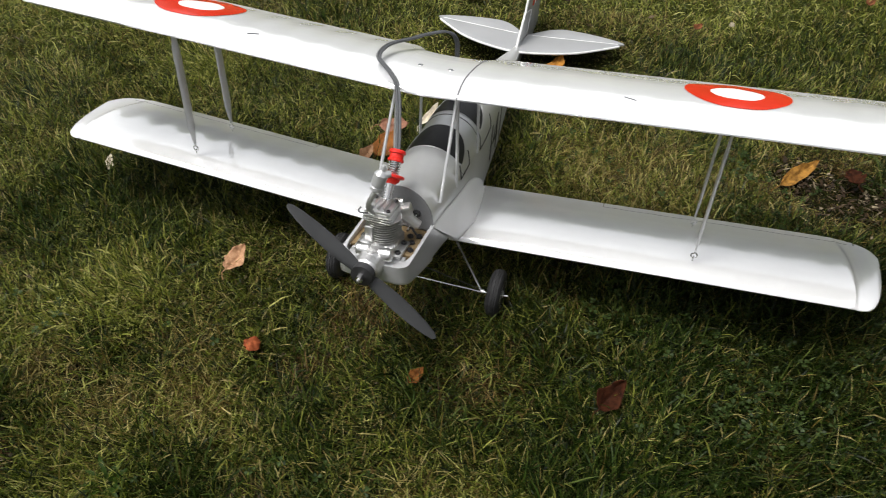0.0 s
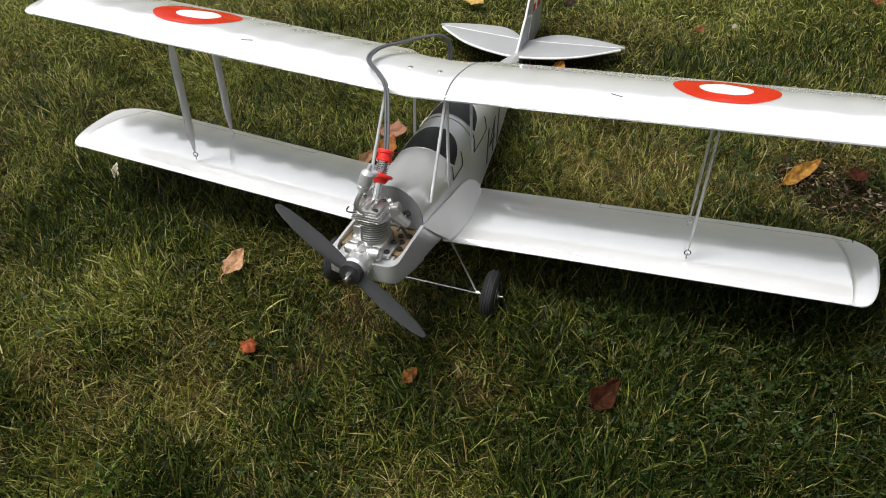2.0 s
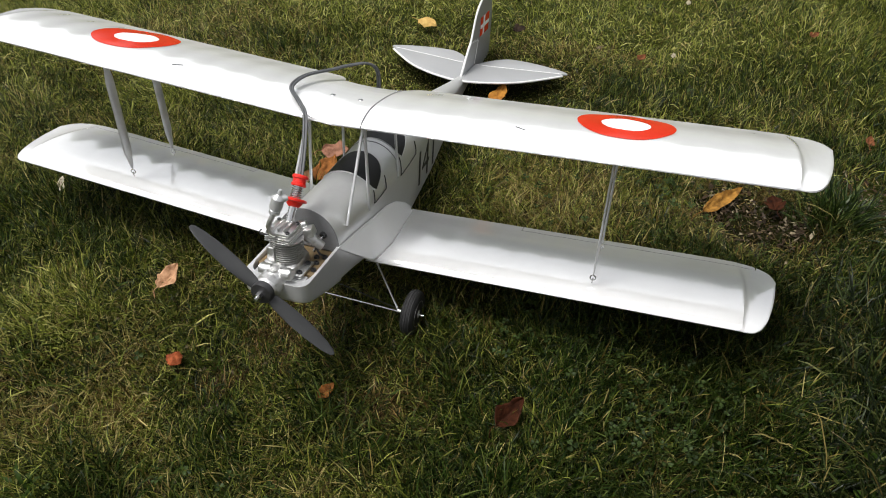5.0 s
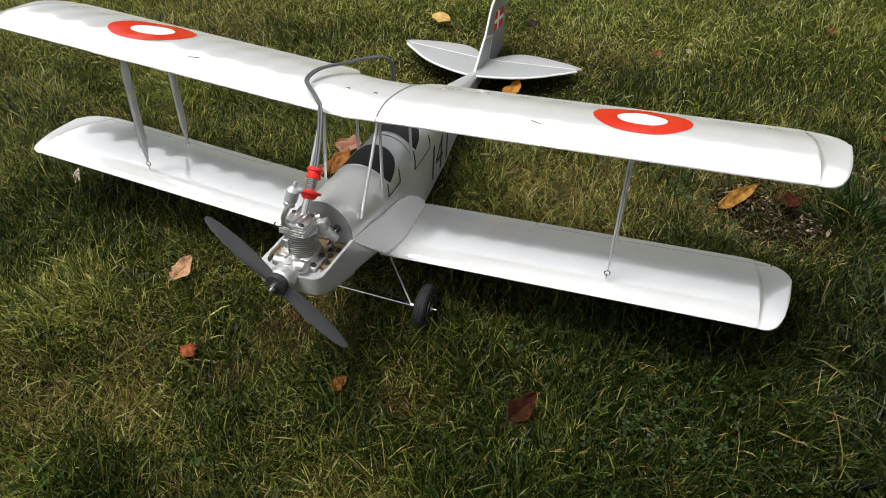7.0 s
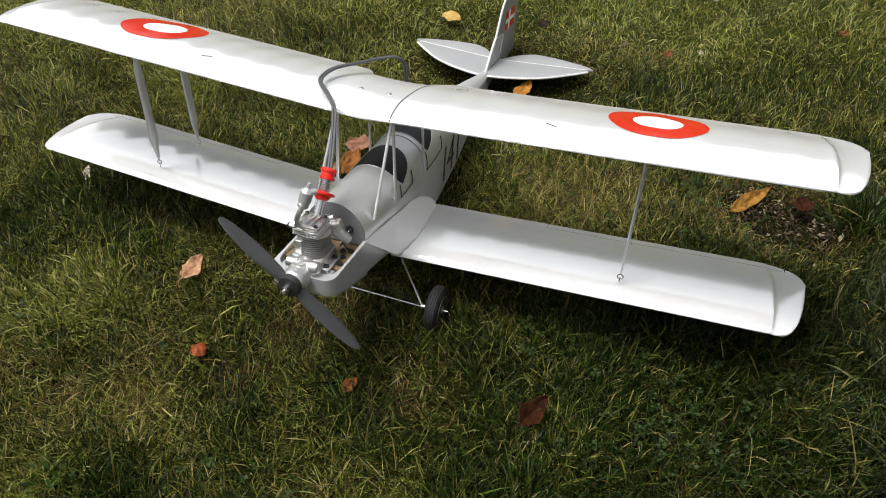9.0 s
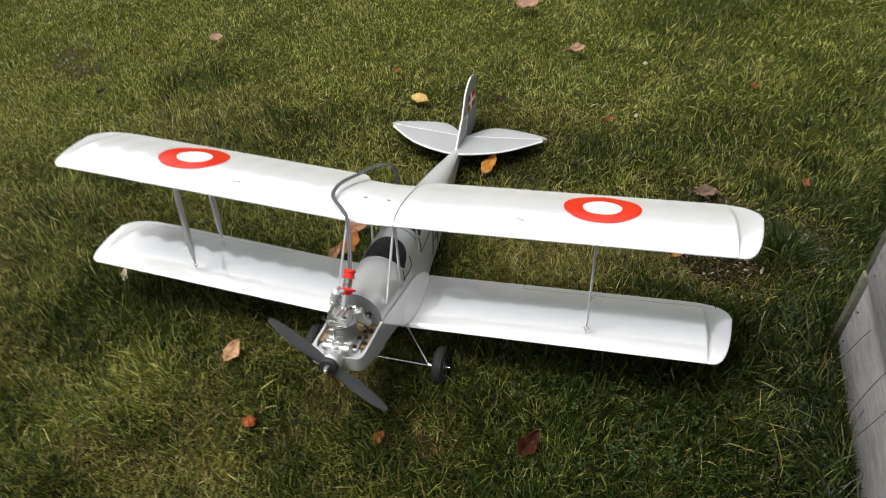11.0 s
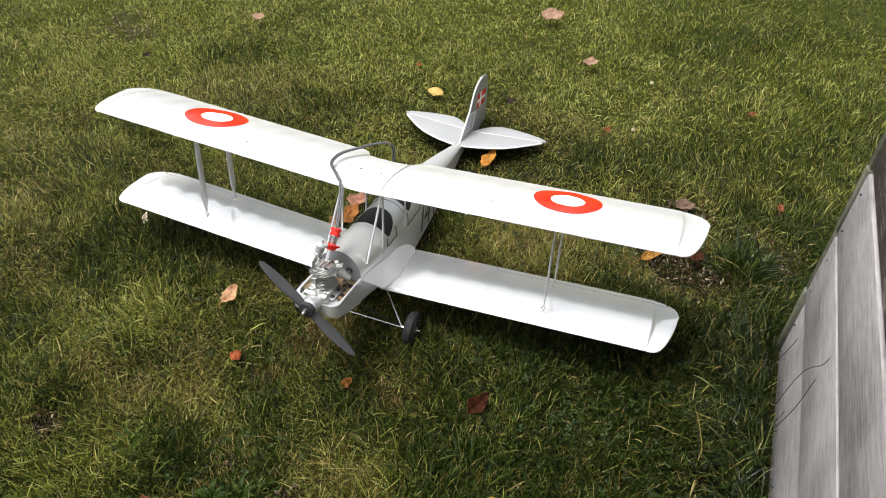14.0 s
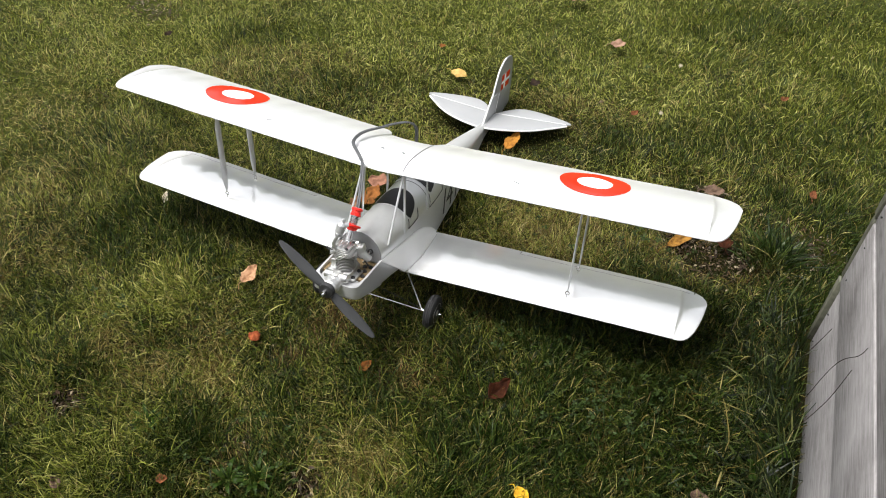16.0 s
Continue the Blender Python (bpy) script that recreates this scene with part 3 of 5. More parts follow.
def build_nose():
    """The open-topped cowl, the bulkhead and the plywood bearers."""
    outline = [(0.0565 - 0.0045 * t, 0.148 - 0.090 * t) for t in np.linspace(0, 1, 8)]
    outline += [(0.052 - 0.017 * (1 - math.cos(a)), 0.058 - 0.017 * math.sin(a)) for a in np.linspace(0.2, math.pi / 2, 7)]
    outline += [(0.022, 0.0405), (0.010, 0.040), (0.0, 0.040)]
    rim = outline + [(-x * (1 - 0.17 * (y - 0.040) / 0.108), y) for x, y in outline[-2::-1]]
    bm = bmesh.new()
    loops = []
    levels = 12
    for thin in (0.0, 1.0):
        rows = []
        for v in range(levels + 1):
            t = v / levels
            # the flank drops straight, rounds over at the chine and closes along the keel
            drop = min(1.0, t / 0.75)
            close = 1.0 if t < 0.55 else 1 - 0.22 * ((t - 0.55) / 0.2) ** 2 if t < 0.75 else 0.78 * (1 - (t - 0.75) / 0.25)
            row = []
            for x, y in rim:
                back = (y - 0.040) / 0.108
                inset = thin * (0.0042 + 0.0075 * max(0.0, 1 - back * 4))
                top = 0.001 + 0.0095 * back
                keel = lerp_table([(0.040, -0.028), (0.060, -0.036), (0.108, -0.050), (0.148, -0.0585)], y) + inset
                k = 1 - inset / 0.053
                yy = y + inset * (1 - back) + (1 - close) * 0.012 * (1 - back)
                row.append(bm.verts.new((x * close * k, yy, top + (keel - top) * math.sin(drop * math.pi / 2) ** 1.0 if t < 0.75 else keel)))
            rows.append(row)
        for a, b in zip(rows, rows[1:]):
            for k in range(len(rim) - 1):
                bm.faces.new((a[k], a[k + 1], b[k + 1], b[k]))
        loops.append(rows[0])
    for k in range(len(rim) - 1):
        bm.faces.new((loops[0][k], loops[0][k + 1], loops[1][k + 1], loops[1][k]))
    bmesh.ops.remove_doubles(bm, verts=bm.verts, dist=1e-5)
    cowl = part("cowl", bm, SILVER_PAINT, biplane, "open-topped silver engine cowl", sharp=60)
    bm = bmesh.new()
    ring = [bm.verts.new(hull_point(0.1445, a, -0.0008)) for a in np.arange(-100, 101, 5)]
    bm.faces.new(ring)
    ring2 = [bm.verts.new(v.co + Vector((0, 0.004, 0))) for v in ring]
    bm.faces.new(ring2[::-1])
    for k in range(len(ring)):
        bm.faces.new((ring[k], ring2[k], ring2[(k + 1) % len(ring)], ring[(k + 1) % len(ring)]))
    wall = part("bulkhead", bm, BULKHEAD, biplane, "dark grey bulkhead behind the engine")
    bm = bmesh.new()
    add_lathe(bm, (0.030, 0.146, 0.026), (0.030, 0.140, 0.026), [(0, 0.006), (0.003, 0.006), (0.004, 0.004), (0.001, 0.0035)], 14)
    part("grommet", bm, DARKSTEEL, wall)
    bm = bmesh.new()
    add_rod(bm, (0.030, 0.147, 0.026), (0.026, 0.118, 0.012), 0.0012)
    part("throttle_rod", bm, STEEL, wall)
    bm = bmesh.new()
    add_box(bm, (0, 0.112, -0.006), (0.100, 0.068, 0.008), 0.001)
    floor = part("engine_bearer", bm, PLY, biplane, "oil-stained plywood engine bearer")
    for x, y in ((0.036, 0.108), (0.041, 0.126), (0.029, 0.122), (0.040, 0.090), (-0.034, 0.100), (-0.036, 0.122)):
        bm = bmesh.new()
        add_lathe(bm, (x, y, -0.002), (x, y, 1), [(0, 0.0048), (0.0025, 0.0048), (0.004, 0.0036), (0.004, 0.0018), (0.002, 0.0016)], 6 if x > 0 else 14)
        part("bearer_screw", bm, DARKSTEEL, floor)
    bm = bmesh.new()
    add_box(bm, (0, 0.0585, -0.0045), (0.080, 0.030, 0.005), 0.0012)
    part("nose_plate", bm, SILVER_PAINT, biplane, "flat silver plate behind the propeller driver")
    return cowl


build_nose()


def build_engine():
    """The single-cylinder glow engine, with its propeller."""
    bm = bmesh.new()
    add_lathe(bm, (0, 0.018, 0), (0, 1, 0), [(0, 0.0150), (0.004, 0.0192), (0.014, 0.0200), (0.016, 0.0180), (0.020, 0.0180), (0.022, 0.0192), (0.050, 0.020), (0.062, 0.022), (0.096, 0.022), (0.099, 0.018)], 32)
    add_box(bm, (0, 0.085, 0.006), (0.050, 0.050, 0.022), 0.004)
    crank = part("engine", bm, ALU, biplane, "bare cast aluminium glow engine, single finned cylinder", sharp=40)
    for side in (1, -1):
        bm = bmesh.new()
        add_box(bm, (side * 0.026, 0.083, 0.0015), (0.018, 0.042, 0.005), 0.0015)
        lug = part("mounting_lug", bm, ALU, crank)
        for y in (0.070, 0.096):
            bm = bmesh.new()
            add_lathe(bm, (side * 0.0285, y, 0.003), (side * 0.0285, y, 1), [(0, 0.0042), (0.003, 0.0042), (0.0042, 0.0034), (0.0042, 0.002), (0.002, 0.0018)], 14)
            part("mounting_screw", bm, DARKSTEEL, crank)
    bm = bmesh.new()
    add_lathe(bm, (-0.024, 0.050, 0.013), (1, 0.050, 0.013), [(0, 0.0065), (0.002, 0.0085), (0.018, 0.0085), (0.020, 0.0068), (0.036, 0.0068), (0.037, 0.0082), (0.040, 0.0082), (0.041, 0.0092), (0.050, 0.0092), (0.052, 0.007)], 22)
    add_lathe(bm, (0, 0.046, 0.005), (0, 0.046, 1), [(0, 0.010), (0.012, 0.009), (0.015, 0.0085)], 18)
    part("carburettor", bm, ALU, crank, "cast carburettor barrel across the nose")
    # finned barrel
    bm = bmesh.new()
    prof = [(0.0, 0.0190)]
    z = 0.006
    for k in range(9):
        prof += [(z, 0.0165), (z + 0.0002, 0.0248), (z + 0.0012, 0.0248), (z + 0.0015, 0.0165)]
        z += 0.0037
    prof += [(z + 0.002, 0.0165)]
    add_lathe(bm, (0.002, 0.085, 0.014), (0.002, 0.085, 1), prof, 36)
    part("cylinder", bm, ALU, crank, "finned aluminium cylinder", sharp=30)
    bm = bmesh.new()
    add_box(bm, (0, 0.083, 0.060), (0.031, 0.034, 0.016), 0.003)
    part("cylinder_head", bm, ALU, crank, "finned aluminium cylinder head")
    for w, z in ((0.041, 0.0535), (0.041, 0.0572), (0.040, 0.0609)):
        bm = bmesh.new()
        add_box(bm, (0, 0.083, z), (w, 0.042, 0.0017), 0.0006)
        part("head_fin", bm, ALU, crank)
    bm = bmesh.new()
    add_box(bm, (0, 0.083, 0.0665), (0.037, 0.039, 0.0055), 0.0022)
    part("head_cover", bm, ALU, crank)
    for x in (-0.009, 0.0, 0.009):
        bm = bmesh.new()
        add_box(bm, (x, 0.083, 0.0705), (0.0042, 0.032, 0.006), 0.0016, m=pose(0, 0, 0, -9))
        part("head_ridge", bm, ALU, crank)
    for x in (-0.0145, 0.0145):
        for y in (0.0685, 0.0975):
            bm = bmesh.new()
            add_lathe(bm, (x, y, 0.068), (x, y, 1), [(0, 0.003), (0.003, 0.003), (0.0036, 0.0024), (0.0036, 0.0013), (0.002, 0.0012)], 12)
            part("head_screw", bm, DARKSTEEL, crank)
    # transfer cover on the front
    bm = bmesh.new()
    add_box(bm, (-0.010, 0.060, 0.034), (0.012, 0.005, 0.024), 0.002)
    part("bypass_cover", bm, ALU, crank)
    # exhaust stack behind the barrel
    bm = bmesh.new()
    add_box(bm, (0.018, 0.112, 0.047), (0.030, 0.018, 0.015), 0.003, m=pose(0, 0, 0, 0, -20, 12))
    add_lathe(bm, (0.016, 0.112, 0.045), (0.042, 0.122, 0.020), [(0, 0.009), (0.018, 0.009), (0.019, 0.0075), (0.034, 0.0075), (0.034, 0.0055), (0.028, 0.0052)], 18)
    add_lathe(bm, (0.002, 0.112, 0.052), (0.020, 0.117, 0.060), [(0, 0.007), (0.010, 0.008), (0.014, 0.0055), (0.019, 0.005)], 16)
    part("exhaust", bm, ALU, crank, "short cast exhaust stub")
    # pressure valve on its bent pipe
    bm = bmesh.new()
    add_tube(bm, spline([(-0.0040, 0.0660, 0.0640), (-0.0090, 0.0620, 0.0700), (-0.0101, 0.0610, 0.0800), (-0.0060, 0.0630, 0.0920), (-0.0022, 0.0660, 0.1010)], 6), 0.0038, 14)
    pipe = part("valve_pipe", bm, ALU, crank, "bent aluminium pipe")
    bm = bmesh.new()
    add_lathe(bm, (-0.0028, 0.0655, 0.0990), (0.0069, 0.0715, 0.1350), [(0, 0.0062), (0.002, 0.0080), (0.007, 0.0080), (0.008, 0.0070), (0.010, 0.0092), (0.026, 0.0092), (0.029, 0.0070), (0.032, 0.0032), (0.038, 0.0030), (0.040, 0.0022)], 20)
    add_lathe(bm, (0.0038, 0.0700, 0.1230), (0.0194, 0.0770, 0.1240), [(0, 0.005), (0.010, 0.005), (0.013, 0.003)], 14)
    part("pressure_valve", bm, STRUT, crank, "silver cylindrical valve")
    bm = bmesh.new()
    add_tube(bm, spline([(-0.0098, 0.0620, 0.0660), (-0.0208, 0.0580, 0.0660), (-0.0235, 0.0580, 0.0690), (-0.0211, 0.0600, 0.0740)], 5), 0.0011, 8)
    part("needle_lever", bm, DARKSTEEL, crank)
    # fuel pipe
    bm = bmesh.new()
    add_tube(bm, spline([(0.022, 0.128, 0.004), (0.030, 0.120, 0.016), (0.038, 0.117, 0.010), (0.036, 0.130, -0.001)], 6), 0.0017, 8)
    part("fuel_pipe", bm, DARKSTEEL, crank)
    # propeller, washer and nut
    bm = bmesh.new()
    add_lathe(bm, (0, 0.008, 0), (0, 1, 0), [(0, 0.0115), (0.001, 0.0155), (0.0055, 0.0168), (0.0105, 0.0168)], 28)
    part("prop_washer", bm, DARKSTEEL, crank, "black propeller washer")
    bm = bmesh.new()
    add_lathe(bm, (0, -0.006, 0), (0, 1, 0), [(0, 0.0028), (0.006, 0.003), (0.0062, 0.0056), (0.0145, 0.0056)], 6)
    part("prop_nut", bm, STEEL, crank)
    bm = bmesh.new()
    turn = pose(0, 0.0165, 0, 0, PROP_ANGLE, 0)
    for s in (1, -1):
        rows = []
        for r, chord, twist, thick in ((0.0, 0.016, 60, 0.0075), (0.012, 0.015, 55, 0.0065), (0.03, 0.019, 42, 0.0045), (0.06, 0.023, 28, 0.0034), (0.09, 0.022, 20, 0.0026), (0.115, 0.0175, 15, 0.002), (0.13, 0.0105, 13, 0.0014), (0.134, 0.004, 13, 0.001)):
            row = []
            for k in range(12):
                a = 2 * math.pi * k / 12
                u, v = chord / 2 * math.cos(a), thick / 2 * math.sin(a)
                tw = radians(90 - twist) * s
                row.append(bm.verts.new(turn @ Vector((s * r, u * math.sin(tw) * s + v * math.cos(tw), u * math.cos(tw) - v * math.sin(tw) * s))))
            rows.append(row)
        for a, b in zip(rows, rows[1:]):
            for k in range(12):
                bm.faces.new((a[k], a[(k + 1) % 12], b[(k + 1) % 12], b[k]))
        bm.faces.new(rows[-1])
    part("propeller", bm, PROP, crank, "two-bladed dark grey nylon propeller")



build_engine()

# wing-root fairings
for side in (1, -1):
    verts, faces = [], []
    n, m = 26, 12
    for i in range(n + 1):
        t = i / n
        y = 0.140 + 0.325 * t
        top = Vector((hull_side(y, side) + 0.0014, y, lerp_table([(0.14, 0.0122), (0.20, 0.006), (0.325, -0.013), (0.37, -0.028), (0.42, -0.056), (0.465, -0.092)], y)))
        f = (y - 0.262) / CHORD
        if f <= 0.0:
            foot = Vector((hull_side(0.145, side) + 0.0012, 0.140, 0.011)).lerp(wing_point(LOWER_WING, 0.067, 0.0, 1), (y - 0.140) / 0.122)
        else:
            foot = wing_point(LOWER_WING, lerp_table([(0, 0.067), (0.06, 0.075), (0.2, 0.083), (0.5, 0.077), (0.8, 0.067), (1, 0.0585)], min(1, f)), min(1, f), 1) + Vector((0, 0, 0.0007))
        for k in range(m + 1):
            q = k / m
            ctrl = (top + foot) / 2 + Vector((-0.003, 0, -0.004)) * min(1, 6 * t)
            p = top * (1 - q) ** 2 + ctrl * 2 * q * (1 - q) + foot * q * q
            verts.append(Vector((side * p.x, p.y, p.z)))
    for i in range(n):
        for k in range(m):
            a = i * (m + 1) + k
            faces.append((a, a + 1, a + m + 2, a + m + 1))
    ob = mesh_object("wing_fairing", verts, faces, FAIRING, biplane, label="smooth silver wing-root fairing")
    so = ob.modifiers.new("thick", "SOLIDIFY")
    so.thickness, so.offset = 0.0007, 0

# struts
def blade_strut(name, p0, p1, width, thick, parent, label, taper=0.18):
    """A flat strut of streamlined section that narrows to its ends."""
    p0, p1 = Vector(p0), Vector(p1)
    d = p1 - p0
    length = d.length
    d.normalize()
    fore = (Vector((0, 1, 0)) - d * d.y).normalized()
    across = d.cross(fore)
    bm = bmesh.new()
    rows = []
    for t in (0.0, 0.03, taper * 0.5, taper, 0.4, 0.6, 1 - taper, 1 - taper * 0.5, 0.97, 1.0):
        k = min(1, 0.28 + 0.72 * min(t, 1 - t) / taper)
        rows.append([bm.verts.new(p0 + d * length * t + fore * (width * k / 2 * math.cos(a)) + across * (thick * (0.6 + 0.4 * k) / 2 * math.sin(a))) for a in np.linspace(0, 2 * math.pi, 14, endpoint=False)])
    for a, b in zip(rows, rows[1:]):
        for k in range(14):
            bm.faces.new((a[k], a[(k + 1) % 14], b[(k + 1) % 14], b[k]))
    bm.faces.new(rows[0])
    bm.faces.new(rows[-1])
    return part(name, bm, STRUT, parent, label, sharp=60)


for side in (1, -1):
    for y0, z0, y1, z1 in ((0.2785, -0.029, 0.262, 0.190), (0.3957, -0.040, 0.372, 0.186)):
        low, high = Vector((side * 0.432, y0, z0)), Vector((side * 0.428, y1, z1))
        strut = blade_strut("interplane_strut", low + (high - low) * 0.03, high, 0.0205, 0.0042, biplane, "flat silver interplane strut")
        bm = bmesh.new()
        loop = [low + Vector((0.0045 * math.cos(a), 0.0, -0.002 + 0.0045 * math.sin(a))) for a in np.linspace(0, 2 * math.pi, 15)]
        add_tube(bm, loop, 0.0011, 6)
        add_rod(bm, low + Vector((0, 0, -0.012)), low + Vector((0, 0, -0.003)), 0.0012)
        add_rod(bm, low + Vector((0, 0, 0.002)), low + (high - low) * 0.06, 0.0013)
        part("eyelet", bm, STEEL, strut, "bright wire eyelet")
    bm = bmesh.new()
    add_tube(bm, [(side * (hull_side(0.177, side) - 0.001), 0.177, 0.030), (side * 0.047, 0.259, 0.166)], 0.0025, 10)
    part("cabane_strut", bm, STRUT, biplane, "thin silver cabane strut")
    bm = bmesh.new()
    add_tube(bm, [(side * hull_side(0.2566, side), 0.2566, 0.015), (side * 0.047, 0.262, 0.166)], 0.0026, 10)
    part("cabane_strut", bm, STRUT, biplane)
    bm = bmesh.new()
    add_tube(bm, [(side * hull_side(0.386, side), 0.386, 0.012), (side * 0.048, 0.380, 0.166)], 0.0024, 10)
    part("cabane_strut", bm, STRUT, biplane)

# tail
TAIL = material("tail_silver", (0.42, 0.425, 0.435), 0.4, 0.3, 0.05, 12, 0.04, 80)
EDGE = material("white_edging", (0.78, 0.78, 0.77), 0.45)


def plate(name, outline, axis, thick, mat, parent, label, rim=0.0016):
    """A flat tail surface with rounded rim; the outline lies in the plane across the given axis."""
    pts = [Vector(p) for p in outline]
    dense = spline([*pts, pts[0]], 6)[:-1]
    c = sum(dense, Vector()) / len(dense)
    off = Vector((1, 0, 0)) if axis == "x" else Vector((0, 0, 1))
    bm = bmesh.new()
    rings = []
    for k, t in ((0.0, 0.5), (0.012, 0.92), (0.05, 1.0)):
        rings.append([(bm.verts.new(p.lerp(c, k) + off * thick * t / 2), bm.verts.new(p.lerp(c, k) - off * thick * t / 2)) for p in dense])
    n = len(dense)
    for a, b in zip(rings, rings[1:]):
        for i in range(n):
            j = (i + 1) % n
            bm.faces.new((a[i][0], a[j][0], b[j][0], b[i][0]))
            bm.faces.new((a[i][1], b[i][1], b[j][1], a[j][1]))
    for i in range(n):
        j = (i + 1) % n
        bm.faces.new((rings[0][i][0], rings[0][i][1], rings[0][j][1], rings[0][j][0]))
    bm.faces.new([v[0] for v in rings[-1]])
    bm.faces.new([v[1] for v in rings[-1]][::-1])
    ob = part(name, bm, mat, parent, label, sharp=50)
    return ob, dense


for side in (1, -1):
    front = [(0.004, 0.930), (0.03, 0.935), (0.067, 0.947), (0.10, 0.962), (0.13, 0.980), (0.16, 1.005), (0.186, 1.032), (0.212, 1.060), (0.230, 1.081), (0.225, 1.0885), (0.19, 1.083), (0.10, 1.069), (0.03, 1.0575), (0.004, 1.053)]
    stab, _ = plate("tailplane", [(side * x, y, 0.0) for x, y in front], "z", 0.005, TAIL, biplane, "silver tailplane half")
    bm = bmesh.new()
    add_tube(bm, spline([(side * x, y, 0.0) for x, y in front[:9]], 6), 0.0028, 8)
    part("white_edge", bm, EDGE, stab, "white leading edge strip")
    back = [(0.007, 1.0575), (0.03, 1.0615), (0.10, 1.073), (0.19, 1.087), (0.228, 1.093), (0.240, 1.097), (0.236, 1.106), (0.215, 1.117), (0.18, 1.128), (0.14, 1.137), (0.10, 1.1405), (0.075, 1.137), (0.05, 1.120), (0.03, 1.096), (0.015, 1.073)]
    elev, _ = plate("elevator", [(side * x, y, 0.0) for x, y in back], "z", 0.0045, TAIL, biplane, "silver elevator half")
    bm = bmesh.new()
    add_tube(bm, [(side * 0.006, 1.0555, 0.0022), (side * 0.226, 1.0905, 0.0022)], 0.0011, 6)
    part("hinge_tape", bm, EDGE, elev, "white hinge tape")
fin, _ = plate("fin", [(0, 0.950, 0.001), (0, 0.975, 0.026), (0, 1.000, 0.052), (0, 1.018, 0.0665), (0, 1.045, 0.063), (0, 1.078, 0.0575), (0, 1.068, 0.030), (0, 1.057, 0.002), (0, 1.02, 0.001)], "x", 0.0055, TAIL, biplane, "silver tail fin")
rudder, _ = plate("rudder", [(0, 1.022, 0.069), (0, 1.036, 0.096), (0, 1.056, 0.129), (0, 1.085, 0.149), (0, 1.118, 0.159), (0, 1.155, 0.159), (0, 1.182, 0.147), (0, 1.198, 0.118), (0, 1.205, 0.07), (0, 1.207, 0.02), (0, 1.199, -0.025), (0, 1.150, -0.026), (0, 1.072, -0.018), (0, 1.064, 0.004), (0, 1.073, 0.030), (0, 1.083, 0.0595), (0, 1.05, 0.066)], "x", 0.0048, material("rudder_silver", (0.33, 0.335, 0.34), 0.4, 0.35, 0.06, 14), biplane, "silver rudder with a small flag on each side")
bm = bmesh.new()
add_tube(bm, spline([(0, 0.950, 0.002), (0, 1.000, 0.053), (0, 1.019, 0.068)], 8), 0.0029, 8)
part("white_edge", bm, EDGE, fin, "white leading edge strip")
bm = bmesh.new()
add_tube(bm, spline([(0, 1.020, 0.069), (0, 1.036, 0.097), (0, 1.056, 0.130), (0, 1.085, 0.150), (0, 1.118, 0.160)], 8), 0.0028, 8)
part("white_edge", bm, EDGE, rudder, "white leading edge strip")
bm = bmesh.new()
add_tube(bm, [(0.0028, 1.020, 0.0675), (0.0028, 1.081, 0.0585), (0.0028, 1.060, 0.002)], 0.0008, 6)
part("hinge_tape", bm, EDGE, fin)
for side in (1, -1):
    bm = bmesh.new()
    x = side * 0.0030
    quad = lambda a, b, c, d, w: add_box(bm, (w, (a + b) / 2, (c + d) / 2), (0.0006, b - a, d - c))
    quad(1.090, 1.170, 0.064, 0.112, x)
    part("flag", bm, RED, rudder, "small red flag with a white cross", smooth=False)
    bm = bmesh.new()
    for a, b, c, d in ((1.090, 1.1145, 0.0835, 0.0925), (1.1275, 1.170, 0.0835, 0.0925), (1.1145, 1.1275, 0.064, 0.112)):
        add_box(bm, (x + side * 0.0006, (a + b) / 2, (c + d) / 2), (0.0006, b - a, d - c))
    part("flag_cross", bm, WHITE, rudder, smooth=False)
bm = bmesh.new()
add_tube(bm, spline([(0, 1.045, -0.018), (0, 1.075, -0.032), (0, 1.10, -0.046)], 5), 0.002, 8)
part("tail_skid", bm, STEEL, biplane)

# undercarriage
for side in (1, -1):
    bm = bmesh.new()
    add_tube(bm, [(side * 0.046, 0.300, -0.104), (side * 0.1195, 0.240, -0.1665)], 0.0021, 8)
    part("undercarriage_leg", bm, STEEL, biplane, "thin bright steel undercarriage leg")
    c = Vector((side * 0.143, 0.246, -0.167))
    bm = bmesh.new()
    add_lathe(bm, c - Vector((side * 0.012, 0, 0)), c + Vector((side, 0, 0)), [(0.0, 0.024), (0.0, 0.031), (0.002, 0.0365), (0.006, 0.040), (0.0075, 0.0393), (0.0085, 0.0405), (0.0115, 0.0412), (0.0125, 0.0402), (0.0135, 0.0412), (0.0165, 0.0405), (0.0175, 0.0393), (0.019, 0.040), (0.022, 0.0365), (0.0235, 0.031), (0.0235, 0.024)], 44)
    tyre = part("wheel", bm, RUBBER, biplane, "black rubber wheel with a grey hub", sharp=50)
    bm = bmesh.new()
    add_lathe(bm, c - Vector((side * 0.010, 0, 0)), c + Vector((side, 0, 0)), [(0.0, 0.020), (0.0, 0.0245), (0.0205, 0.0245), (0.022, 0.0235), (0.0205, 0.021), (0.0175, 0.019), (0.017, 0.009), (0.022, 0.007), (0.023, 0.004)], 32)
    part("rim", bm, material("hub_grey", (0.55, 0.55, 0.55), 0.3, 0.8), tyre, "grey wheel hub")
    bm = bmesh.new()
    add_rod(bm, (side * 0.118, 0.2415, -0.169), (side * 0.164, 0.2465, -0.169), 0.0022)
    add_lathe(bm, (side * 0.118, 0.2415, -0.168), (side * 0.128, 0.2415, -0.168), [(0, 0.005), (0.006, 0.005)], 12)
    part("axle", bm, STEEL, tyre)
bm = bmesh.new()
